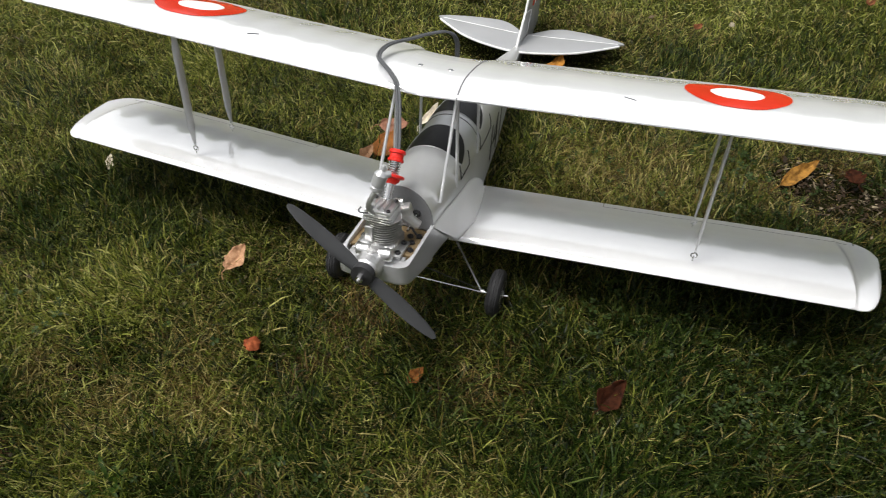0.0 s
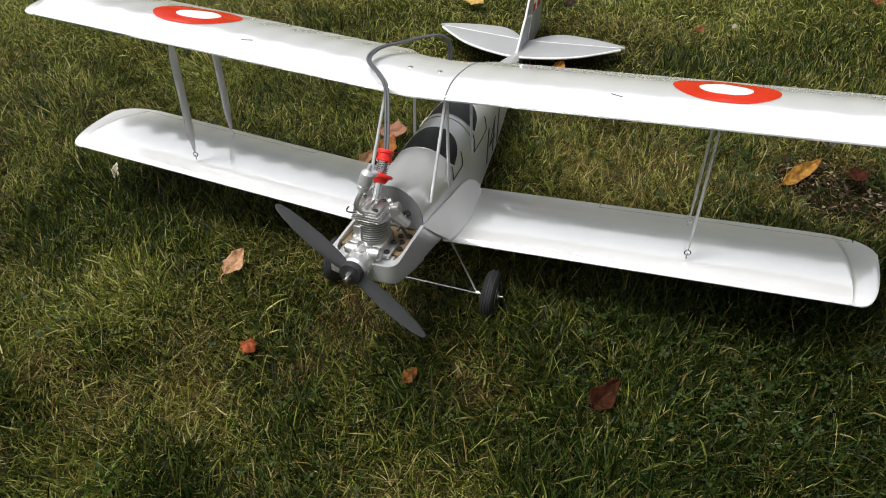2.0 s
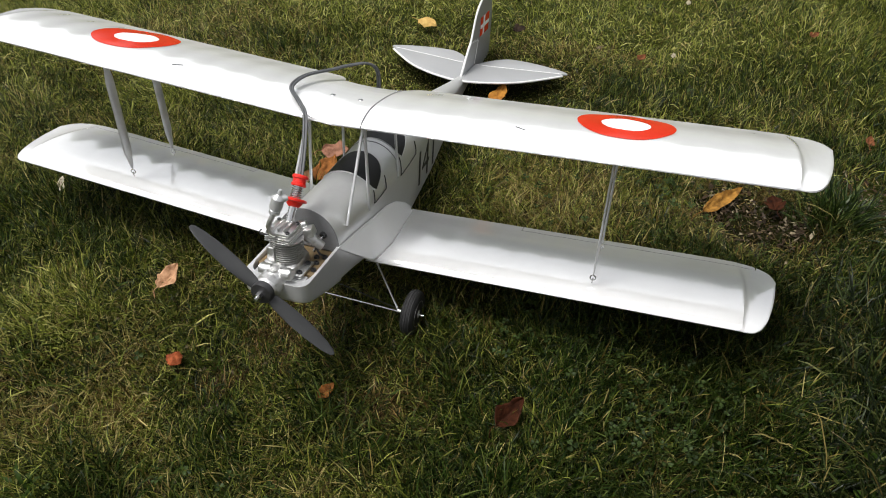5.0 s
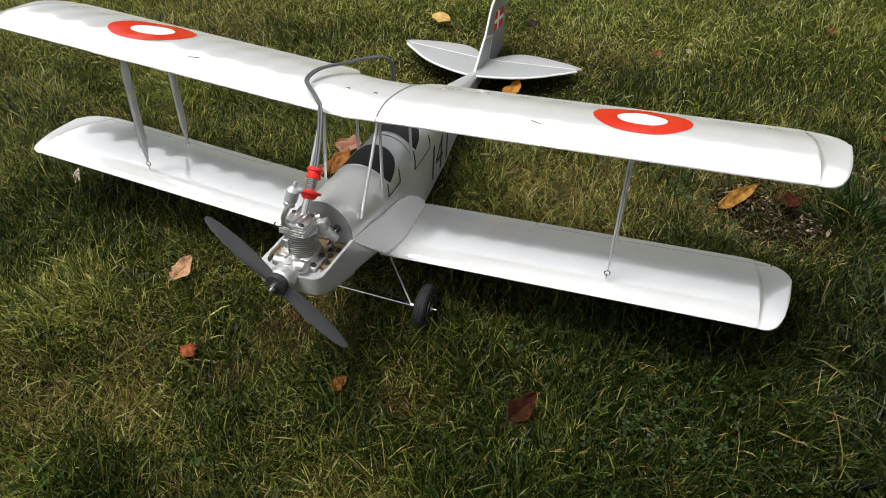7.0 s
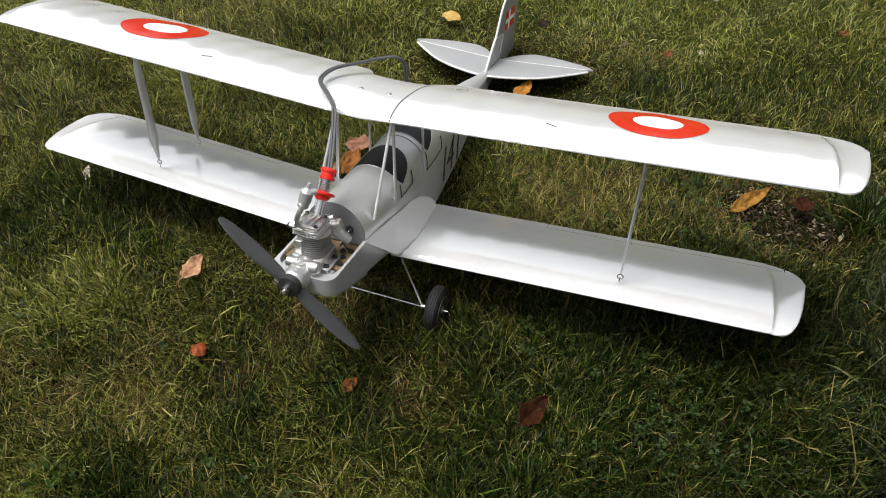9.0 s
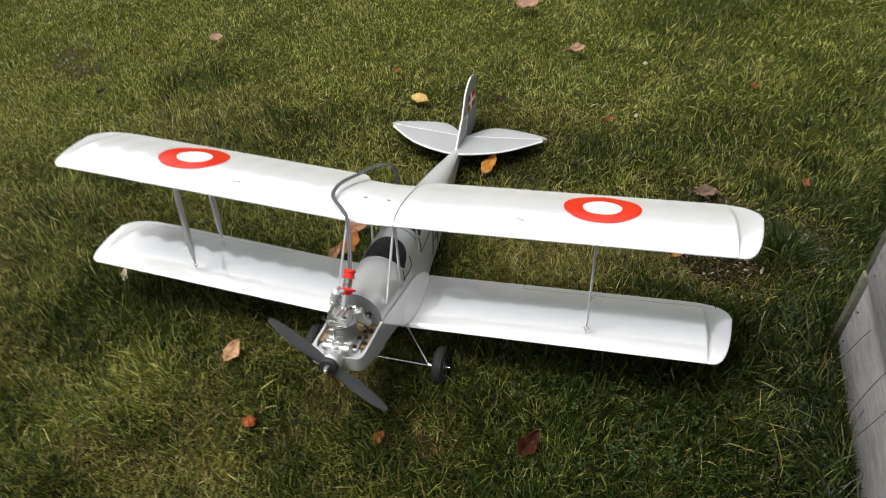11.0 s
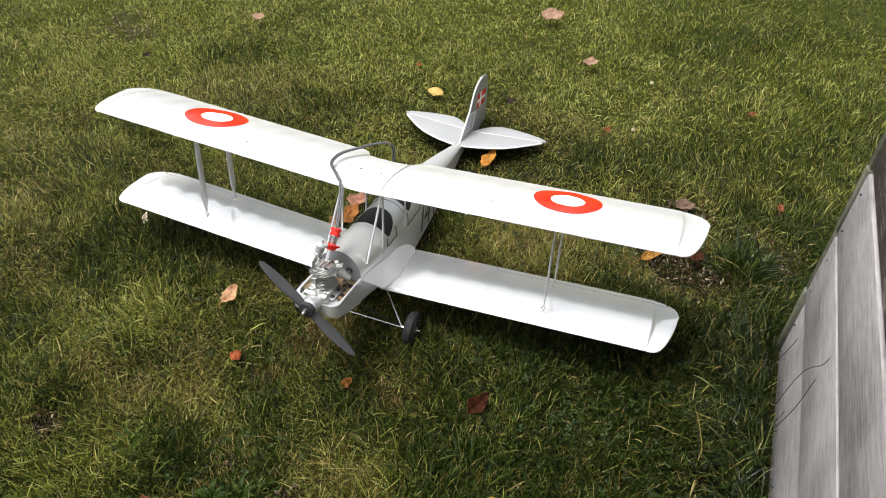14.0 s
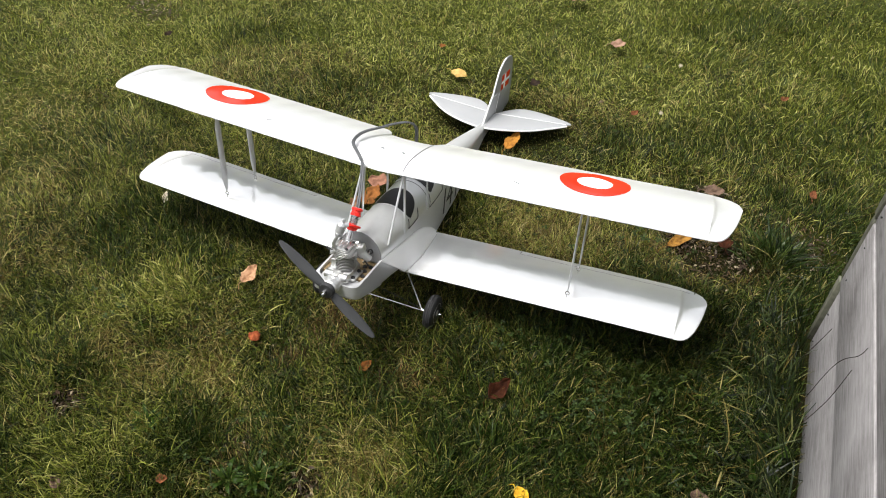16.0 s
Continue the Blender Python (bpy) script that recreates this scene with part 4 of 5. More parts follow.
add_tube(bm, [(-0.122, 0.240, -0.1675), (0.122, 0.240, -0.1675)], 0.0017, 8)
part("spreader_wire", bm, STEEL, biplane, "straight bright spreader wire")
bm = bmesh.new()
add_tube(bm, [(-0.122, 0.245, -0.1675), (0.0, 0.262, -0.158), (0.122, 0.245, -0.1675)], 0.0008, 8)
part("spreader_wire", bm, DARKSTEEL, biplane)

# ---- glow-plug igniter with its twin lead ----
igniter = thing("glow_plug_igniter", "red glow-plug igniter clip with spring and grey twin lead", "igniter", m=biplane.matrix_world.copy())
g0, g1 = Vector((0.0, 0.100, 0.066)), Vector((0.0, 0.140, 0.121))
gd = (g1 - g0).normalized()
bm = bmesh.new()
add_rod(bm, g0, g0 + gd * 0.030, 0.0062, n=20)
part("stem", bm, STEEL, igniter, "bright steel stem")
bm = bmesh.new()
add_lathe(bm, g0 + gd * 0.0235, g1, [(0, 0.0070), (0.003, 0.0105), (0.0075, 0.0125), (0.0085, 0.0172), (0.0115, 0.0176), (0.0125, 0.0165)], 28)
part("flange", bm, REDPLASTIC, igniter, "red plastic finger flange")
bm = bmesh.new()
add_rod(bm, g0 + gd * 0.034, g0 + gd * 0.058, 0.0055, n=16)
side_v = gd.orthogonal().normalized()
up_v = gd.cross(side_v)
add_tube(bm, [g0 + gd * (0.036 + 0.019 * k / 96) + 0.0078 * (math.cos(k * 2 * math.pi / 16) * side_v + math.sin(k * 2 * math.pi / 16) * up_v) for k in range(97)], 0.0012, 6)
part("spring", bm, STEEL, igniter, "coil spring")
bm = bmesh.new()
add_lathe(bm, g0 + gd * 0.054, g1, [(0, 0.0100), (0.001, 0.0112), (0.004, 0.0112), (0.005, 0.0098), (0.011, 0.0098), (0.012, 0.0118), (0.0155, 0.0118), (0.017, 0.0100)], 26)
part("cap", bm, REDPLASTIC, igniter, "red plastic cap")
for off in (-0.0021, 0.0021):
    bm = bmesh.new()
    lead = spline([g1 + Vector((off, 0, -0.003)), *(Vector(p) + Vector((off, 0, abs(off) * 0.3)) for p in LEAD)], 10)
    add_tube(bm, lead, 0.0021, 8)
    part("lead", bm, CABLE, igniter, "grey twin lead looped over the wing")


# ---- the wooden deck beside the lawn ----
deck = thing("wooden_deck", "raised wooden garden deck with grey weathered side boards beside the lawn", "deck", m=pose(0.958, 0.527, 0, 0, 0, -0.2), kind="")
DECK_LEN = 2.95


def board(name, size, mat, parent, label="", bevel=0.003):
    """A sawn board with eased, slightly worn edges."""
    bm = bmesh.new()
    add_box(bm, (0, 0, 0), size, bevel)
    for v in bm.verts:
        k = noise.noise(v.co * 9.0 + Vector((size[0], size[1], size[2])) * 7)
        v.co += v.normal * 0.0 + Vector((0, 0, 0.0012 * k))
    return part(name, bm, mat, parent, label, sharp=25)


joints = (-0.03, 0.178, 0.350, 0.507, 0.676)
for k, (z0, z1) in enumerate(zip(joints, joints[1:])):
    top = k == 3
    ob = board("side_board", (0.024, DECK_LEN, z1 - z0 - (0.005 if top else 0.003)), BROWNWOOD if top else PALEWOOD, deck, "dark brown flaking board" if top else "", 0.0045)
    ob.matrix_basis = pose(0.012 + (0.008, 0.0, 0.002, 0.0065)[k], -DECK_LEN / 2 - 0.004, (z0 + z1) / 2)
    for y in (-0.045, -0.62, -1.2) if top else (-0.045,):
        for dz in (-0.045, 0.045):
            bm = bmesh.new()
            add_lathe(bm, (-0.0015, y + 0.006 * k, (z0 + z1) / 2 + dz), (1, y, (z0 + z1) / 2 + dz), [(0, 0.0020), (0.003, 0.0020)], 10)
            part("nail", bm, DARKSTEEL, ob).matrix_parent_inverse = ob.matrix_basis.inverted()
    # boards of the far side, whose ends show past the corner
    ob = board("end_board", (1.9, 0.022, z1 - z0 - 0.006), MOSSWOOD, deck, "mossy grey board end", 0.003)
    ob.matrix_basis = pose(0.950 + 0.002 * (k % 2), 0.0125 + 0.001 * k, (z0 + z1) / 2)
    ob = board("end_board", (1.9, 0.022, z1 - z0 - 0.006), MOSSWOOD, deck, "mossy grey board end", 0.003)
    ob.matrix_basis = pose(0.950, -DECK_LEN - 0.018, (z0 + z1) / 2)
    ob = board("side_board", (0.022, DECK_LEN, z1 - z0 - 0.006), PALEWOOD, deck, "", 0.003)
    ob.matrix_basis = pose(1.912, -DECK_LEN / 2 - 0.004, (z0 + z1) / 2)
y = 0.030
k = 0
while y > -DECK_LEN:
    w = 0.128
    ob = board("deck_board", (1.9, w, 0.022), DECKWOOD, deck, "", 0.004)
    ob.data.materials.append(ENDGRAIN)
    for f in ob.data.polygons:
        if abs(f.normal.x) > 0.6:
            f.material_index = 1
    ob.matrix_basis = pose(0.953 + 0.004 * math.sin(3.1 * k), y - w / 2, 0.6865 + 0.0010 * math.sin(1.7 * k))
    y -= w + 0.009
    k += 1
for x in (0.055, 0.6, 1.2, 1.8):
    bm = bmesh.new()
    add_box(bm, (x, -DECK_LEN / 2, 0.33), (0.045, DECK_LEN - 0.06, 0.69), 0.003)
    part("joist", bm, BROWNWOOD, deck)


# ---- fallen leaves ----
def leaf_material(name, lo, hi):
    m = material(name, hi, 0.7, 0.0, 0.2, 90, 0.6, 250, dark=lo, spec=0.08)
    return m


TAN = leaf_material("tan_leaf", (0.15, 0.085, 0.055), (0.32, 0.20, 0.14))
ORANGE = leaf_material("orange_leaf", (0.10, 0.040, 0.013), (0.27, 0.105, 0.028))
AMBER = leaf_material("amber_leaf", (0.16, 0.06, 0.012), (0.40, 0.18, 0.032))
OCHRE = leaf_material("ochre_leaf", (0.06, 0.026, 0.007), (0.34, 0.17, 0.035))
DULL = leaf_material("dull_brown_leaf", (0.05, 0.032, 0.022), (0.16, 0.105, 0.075))
YELLOW = leaf_material("yellow_leaf", (0.42, 0.20, 0.015), (0.62, 0.38, 0.03))
PALEYELLOW = leaf_material("pale_yellow_leaf", (0.36, 0.22, 0.06), (0.52, 0.36, 0.13))
RUST = leaf_material("rust_leaf", (0.010, 0.0035, 0.0018), (0.055, 0.017, 0.007))
REDTAN = leaf_material("red_tan_leaf", (0.10, 0.024, 0.009), (0.32, 0.085, 0.032))
RUSTY = leaf_material("dull_rusty_leaf", (0.05, 0.018, 0.008), (0.20, 0.075, 0.032))
DARKLEAF = leaf_material("dark_leaf", (0.012, 0.010, 0.008), (0.05, 0.032, 0.022))
PINKTAN = leaf_material("pink_tan_leaf", (0.24, 0.12, 0.062), (0.50, 0.30, 0.175))
CLAY = leaf_material("clay_brown_leaf", (0.12, 0.055, 0.034), (0.30, 0.150, 0.098))
CREAM = leaf_material("cream_leaf", (0.42, 0.36, 0.27), (0.66, 0.60, 0.48))


def fallen_leaf(label, mat, x, y, length, width, turn, curl=0.5, fold=0.35, tilt=0.0, lean=0.0, lift=0.022, lobes=0, seed=1, stem=True):
    """A fallen leaf: a pointed blade, cupped along its midrib, with a wavy margin and a stalk."""
    rnd = random.Random(seed)
    n, m = 14, 8
    verts, faces = [], []
    ph = rnd.uniform(0, 6)
    for i in range(n + 1):
        t = i / n
        half = width / 2 * (math.sin(math.pi * t ** 0.85) ** 0.75 if 0 < t < 1 else 0.02)
        if lobes:
            half *= 0.72 + 0.42 * abs(math.sin(math.pi * lobes * t + 0.3))
        for k in range(-m, m + 1):
            q = k / m
            rag = noise.noise(Vector((7 * t, 3.1 * seed, 2.0 if q > 0 else 5.0)))
            u = half * q * (1 + 0.07 * math.sin(9 * t + ph + 2 * q) + 0.28 * rag * abs(q))
            z = fold * abs(u) + curl * length * (t - 0.45) ** 2 + 0.05 * width * math.sin(11 * t + ph) * q * q + 0.10 * width * noise.noise(Vector((5 * t, 2.2 * q, 1.7 * seed)))
            verts.append((length * (t - 0.5), u, z))
    w = 2 * m + 1
    for i in range(n):
        for k in range(2 * m):
            a = i * w + k
            faces.append((a, a + 1, a + w + 1, a + w))
    me = bpy.data.meshes.new("fallen_leaf")
    me.from_pydata(verts, [], faces)
    me.materials.append(mat)
    me.shade_smooth()
    ob = new("fallen_leaf", me)
    so = ob.modifiers.new("thick", "SOLIDIFY")
    so.thickness, so.offset = 0.0006, 0
    z = float(soil_height(np.array(x), np.array(y))) + lift
    ob.matrix_world = pose(x, y, z, lean, tilt, turn)
    tagged(ob, label, "leaf", "fallen leaves")
    if stem:
        bm = bmesh.new()
        add_tube(bm, spline([(-length * 0.5, 0, curl * length * 0.2), (-length * 0.65, 0.002, curl * length * 0.16), (-length * 0.8, -0.004, 0.0)], 4), 0.0008, 6)
        part("stalk", bm, mat, ob)
    return ob


fallen_leaf("dry tan leaf with a curled tip on the grass", PINKTAN, -0.313, 0.165, 0.056, 0.034, 78, 0.9, 0.45, -14, 14, 0.036, seed=2)
fallen_leaf("small curled red-orange leaf in the grass", REDTAN, -0.195, 0.014, 0.032, 0.028, 100, -1.1, -0.5, 0, 10, 0.040, seed=3, stem=False)
fallen_leaf("small crumpled orange leaf sunk in the grass", ORANGE, 0.074, 0.040, 0.034, 0.020, 70, 0.9, 0.6, 0, 12, 0.024, seed=4, stem=False)
fallen_leaf("dark rust-red crumpled leaf on the grass", RUST, 0.364, 0.092, 0.058, 0.036, 62, 1.5, 0.9, -10, 16, 0.030, seed=5)
fallen_leaf("pale yellow leaf lying flat on the grass", PALEYELLOW, -0.213, 1.252, 0.062, 0.040, -12, -0.5, -0.3, 0, 16, 0.040, seed=6)
fallen_leaf("small dark shrivelled leaf in the grass", DARKLEAF, 0.052, 1.272, 0.036, 0.032, 40, 1.2, 0.8, 0, 10, 0.038, seed=7, stem=False)
fallen_leaf("pinkish tan leaf lying on the grass", TAN, 0.240, 1.668, 0.058, 0.036, 30, 0.6, 0.4, 0, 18, 0.038, seed=8)
fallen_leaf("large pinkish tan leaf lying on the grass", TAN, 0.003, 1.995, 0.095, 0.062, 20, 0.4, 0.3, 0, 20, 0.044, seed=9)
fallen_leaf("small reddish leaf in the grass", RUSTY, 0.393, 1.245, 0.030, 0.020, 60, 0.8, 0.5, 0, 12, 0.032, seed=10, stem=False)
fallen_leaf("pinkish tan leaf beside a bare patch", DULL, 0.683, 0.955, 0.056, 0.036, 15, 0.5, 0.5, 0, 14, 0.022, seed=11)
fallen_leaf("bright orange leaf under the tailplane", AMBER, 0.090, 0.945, 0.080, 0.036, 78, 0.3, 0.2, -12, 8, 0.034, seed=12)
fallen_leaf("broad orange leaf behind the wing", ORANGE, -0.188, 0.560, 0.080, 0.046, 80, 0.4, 0.25, -12, 12, 0.027, lobes=2, seed=13)
fallen_leaf("broad pink-brown leaf overlapping another leaf", CLAY, -0.186, 0.612, 0.064, 0.040, 15, 0.5, 0.3, -6, 20, 0.040, lobes=2, seed=14)
fallen_leaf("pale dry leaf standing in the grass", CREAM, -0.118, 0.655, 0.060, 0.020, 60, 0.9, 0.7, -30, 10, 0.050, seed=15)
fallen_leaf("long amber leaf at the edge of a bare patch", OCHRE, 0.637, 0.738, 0.112, 0.030, 52, 0.3, 0.5, -6, 18, 0.017, seed=16)
fallen_leaf("dull red leaf on the bare patch", RUST, 0.742, 0.745, 0.050, 0.038, 100, 1.0, 0.7, 10, -12, 0.022, lobes=3, seed=17)
fallen_leaf("small bright yellow leaf on the grass", YELLOW, 0.486, -0.108, 0.040, 0.024, -28, 0.5, 0.3, 0, 14, 0.034, seed=18)
fallen_leaf("small rusty leaf scrap in the short grass", RUSTY, -0.156, -0.350, 0.024, 0.018, 20, 0.7, 0.5, 0, 12, 0.026, seed=19, stem=False)
fallen_leaf("tan leaf at the far side of the lawn", TAN, -1.105, 1.520, 0.055, 0.036, 10, 0.5, 0.3, 0, 18, 0.038, seed=20)
fallen_leaf("pale cream leaf upright in the grass", CREAM, -0.703, 0.326, 0.036, 0.018, 85, 0.3, 0.5, -55, 0, 0.036, seed=21, stem=False)
fallen_leaf("tiny orange leaf in the grass", ORANGE, -0.34, 1.405, 0.026, 0.018, 0, 0.7, 0.4, 0, 14, 0.034, seed=22, stem=False)
fallen_leaf("small dark leaf in the grass", DARKLEAF, -1.331, 1.10, 0.032, 0.024, 70, 1.0, 0.7, 0, 10, 0.032, seed=23, stem=False)
fallen_leaf("curled pale pinkish leaf beside an orange leaf", PINKTAN, -0.208, 0.510, 0.042, 0.024, 70, 0.9, 0.8, -20, 18, 0.036, seed=25)
fallen_leaf("tan leaf lying far out on the lawn", TAN, -1.384, 1.912, 0.060, 0.040, 17, 0.6, 0.4, 0, 14, 0.034, seed=30)
fallen_leaf("pale brown leaf far out on the lawn", TAN, -2.239, 1.982, 0.075, 0.045, 64, 0.6, 0.4, 0, 14, 0.034, seed=31)
fallen_leaf("pale cream leaf far out on the lawn", CREAM, -2.127, 1.464, 0.050, 0.030, 111, 0.6, 0.4, 0, 14, 0.034, seed=32)
fallen_leaf("dull rusty leaf near the corner of the deck", RUSTY, 1.325, 1.478, 0.060, 0.040, 38, 0.6, 0.4, 0, 14, 0.034, seed=33)
fallen_leaf("dull reddish leaf sunk in the grass", RUSTY, 0.938, 1.056, 0.035, 0.022, 85, 0.6, 0.4, 0, 14, 0.020, seed=34)
fallen_leaf("dull brown leaf sunk in the grass", DULL, 1.204, 1.376, 0.050, 0.030, 12, 0.6, 0.4, 0, 14, 0.034, seed=35)
fallen_leaf("small rusty leaf scrap in the grass", RUSTY, 0.825, 1.550, 0.030, 0.020, 40, 0.9, 0.5, 0, 14, 0.020, seed=40, stem=False)
fallen_leaf("brown leaf scrap sunk in the grass", DULL, 0.790, 0.030, 0.034, 0.022, 10, 0.9, 0.5, 0, 14, 0.020, seed=41, stem=False)
fallen_leaf("small brown leaf scrap in the grass", DULL, -0.334, -0.440, 0.030, 0.020, 150, 0.9, 0.5, 0, 14, 0.022, seed=42, stem=False)


# ---- dead stalks that lean against the deck ----
for line in (((0.930, 0.275, -0.01), (0.944, 0.258, 0.205), (0.9475, 0.195, 0.315), (0.9475, 0.181, 0.352)), ((0.925, 0.225, -0.01), (0.946, 0.202, 0.165), (0.9475, 0.186, 0.287)), ((0.925, 0.41, -0.01), (0.946, 0.396, 0.13), (0.9475, 0.380, 0.18))):
    bm = bmesh.new()
    add_tube(bm, spline([Vector(p) for p in line], 6), 0.0006, 6)
    tagged(part("dead_stalk", bm, DARKLEAF), "thin dark dead stalk leaning on the deck boards", "stalk", "dead stalks")


# ---- grass ----
def blades(name, mat, label, x, y, length, width, lean, turn, colour, seed, base_drop=0.004, fine=True, category="grass"):
    """Many single blades in one mesh: each bends over from its root to its tip and keeps one colour, drier at the tip."""
    rng = np.random.default_rng(seed)
    n = len(x)
    z = soil_height(x, y) - base_drop
    bend = rng.uniform(0.3, 1.0, n)
    d = np.stack([np.cos(turn), np.sin(turn)], -1)
    s = np.stack([-np.sin(turn), np.cos(turn)], -1)
    twist = rng.uniform(-0.7, 0.7, n)
    veer = rng.normal(0, 0.30, n)
    steps = ((0.0, 0.75), (0.42, 1.0), (0.36, 0.72), (0.22, 0.0)) if fine else ((0.0, 0.85), (0.55, 1.0), (0.45, 0.0))
    rows = len(steps)
    count = 2 * rows - 1
    co = np.zeros((n, count, 3), np.float32)
    px, py, pz = x.copy(), y.copy(), z.copy()
    row = 0
    for k, (share, wide) in enumerate(steps):
        a = np.minimum(lean * (0.35 + 0.65 * bend * k / (rows - 1) * 1.6), 1.75)
        step = length * share
        sx, sy = d[:, 0] + veer * k * s[:, 0], d[:, 1] + veer * k * s[:, 1]
        px, py, pz = px + step * np.sin(a) * sx, py + step * np.sin(a) * sy, pz + step * np.cos(a)
        pz = np.maximum(pz, z + 0.004)
        h = width * wide / 2
        if wide > 0:
            for sg in (-1, 1):
                co[:, row, 0], co[:, row, 1] = px + sg * h * s[:, 0], py + sg * h * s[:, 1]
                co[:, row, 2] = pz + sg * h * twist
                row += 1
        else:
            co[:, row] = np.stack([px, py, pz], -1)
    base = (np.arange(n) * count)[:, None]
    one = np.array([0, 1, 3, 2, 2, 3, 5, 4, 4, 5, 6] if fine else [0, 1, 3, 2, 2, 3, 4])
    first = np.array([0, 4, 8] if fine else [0, 4])
    loops = (base + one[None, :]).astype(np.int32).ravel()
    starts = ((np.arange(n) * len(one))[:, None] + first[None, :]).astype(np.int32).ravel()
    me = bpy.data.meshes.new(name)
    me.vertices.add(n * count)
    me.vertices.foreach_set("co", co.reshape(-1))
    me.loops.add(len(loops))
    me.loops.foreach_set("vertex_index", loops)
    me.polygons.add(len(starts))
    me.polygons.foreach_set("loop_start", starts)
    me.update(calc_edges=True)
    tips = np.repeat(np.concatenate([colour, np.ones((n, 1))], 1)[:, None, :], count, 1)
    dry_tip = (rng.random(n) < 0.3)[:, None] * np.array([0.30, 0.25, 0.09]) * 0.5
    tips[:, -1, :3] = tips[:, -1, :3] * 0.8 + dry_tip
    attr = me.color_attributes.new("blade_colour", "FLOAT_COLOR", "POINT")
    attr.data.foreach_set("color", tips.astype(np.float32).reshape(-1))
    me.materials.append(mat)
    me.shade_smooth()
    return tagged(new(name, me), label, category, kind="stuff")


def wave(x, y, seed):
    """Soft patches between 0 and 1 over the lawn."""
    r = np.random.default_rng(seed)
    v = np.zeros_like(x)
    for k in range(7):
        f = r.uniform(1.5, 9)
        a = r.uniform(0, 2 * np.pi)
        v += np.sin(f * (x * np.cos(a) + y * np.sin(a)) + r.uniform(0, 6)) / (1 + 0.12 * f)
    return 1 / (1 + np.exp(-1.3 * v))


# where the turf is pale, strawy, worn, lush or painted as shade: x, y, reach
PALE_SPOTS = ((-0.46, 0.04, 0.11), (-0.54, -0.05, 0.08), (-0.27, -0.26, 0.06), (-0.34, -0.39, 0.12), (-0.25, -0.09, 0.08), (0.18, -0.17, 0.09), (-0.59, 1.52, 0.40), (-1.42, 1.06, 0.30), (0.24, 1.38, 0.20), (0.45, 1.45, 0.14), (-0.25, 1.0, 0.16), (0.25, 0.62, 0.16), (-0.1, 2.3, 0.5), (-0.75, 0.75, 0.12), (0.45, 0.92, 0.10), (-0.35, 1.55, 0.34), (-0.45, 2.1, 0.45))
# some of these dark green spots are shade put into the turf colour
LUSH_SHADE_SPOTS = ((-0.55, -0.22, 0.085), (-0.48, -0.40, 0.08), (-0.42, -0.075, 0.06), (-0.19, -0.22, 0.05), (0.01, -0.28, 0.06), (-0.47, 0.13, 0.10), (-0.75, 0.25, 0.16), (-1.09, 1.20, 0.16), (0.38, 1.13, 0.15), (0.60, 2.08, 0.40), (0.97, 1.99, 0.30), (0.70, 0.28, 0.20), (0.55, 0.42, 0.16), (0.87, 0.80, 0.07), (0.82, 0.05, 0.12), (-0.55, 1.12, 0.14), (0.70, 1.15, 0.18), (0.58, -0.06, 0.20), (0.42, -0.22, 0.14), (0.85, 0.40, 0.12), (0.76, 0.12, 0.14), (0.90, 1.22, 0.32), (1.15, 0.95, 0.28), (1.0, 1.6, 0.30))
STRAW_SPOTS = ((-0.25, -0.09, 0.07), (-0.30, -0.02, 0.06), (0.17, -0.18, 0.09), (-1.42, 0.54, 0.20), (-1.22, 0.27, 0.16), (0.84, 1.56, 0.22), (0.55, 1.55, 0.20), (0.22, 1.32, 0.22), (-0.50, -0.13, 0.05), (-0.36, -0.14, 0.06), (0.30, 0.66, 0.18), (0.70, 0.74, 0.16))
WORN_SPOTS = ((-0.06, -0.24, 0.07), (-0.05, 0.16, 0.08), (-0.10, 0.0, 0.05), (0.09, -0.25, 0.05), (-0.47, -0.29, 0.05), (-0.45, -0.12, 0.035), (0.16, 0.05, 0.07), (0.72, 0.72, 0.10), (0.92, 0.85, 0.09), (-1.53, 1.26, 0.10), (-1.65, 1.33, 0.10))


def spots(x, y, rows):
    v = np.zeros_like(x)
    for cx, cy, r in rows:
        v = np.maximum(v, np.exp(-((x - cx) ** 2 + (y - cy) ** 2) / (r * r)))
    return v


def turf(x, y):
    """Shares of pale, rank or shaded green, strawy and worn turf at each root, between 0 and 1."""
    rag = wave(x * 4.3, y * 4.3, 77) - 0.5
    # open light is put into the colour: paler away from the deck and farther out
    lit_side = np.clip((0.75 * y - x + 0.45) / 1.2, 0, 1)
    pale = np.clip(spots(x, y, PALE_SPOTS) * 1.0 + (0.40 * lit_side + 0.72 * np.clip(y - 0.62, 0, 1)) * wave(x * 1.1, y * 1.1, 6) + 0.16 * np.clip(y - 0.62, 0, 1) - 0.45 * np.clip(x - 0.45, 0, 1) + 0.5 * rag, 0, 1)
    # darker green towards the deck and near by stands in for shade
    lush_shade = np.clip(spots(x, y, LUSH_SHADE_SPOTS) * 1.0 + 0.90 * (1 - lit_side) ** 2 * np.clip(1.3 - y, 0.2, 1) - 0.5 * rag, 0, 1)
    near = np.clip(1.6 - y, 0.25, 1)
    straw = np.clip(spots(x, y, STRAW_SPOTS) * 0.95 * near + (0.32 + 0.18 * lit_side) * near * wave(x * 1.7, y * 1.7, 9) ** 2 * (0.15 + 0.85 * lit_side) + 0.25 * rag, 0, 1)
    worn = np.clip(spots(x, y, WORN_SPOTS) * 0.9 + 0.5 * near * (wave(x * 2.3, y * 2.3, 29) - 0.75), 0, 1)
    return pale, lush_shade, straw, worn


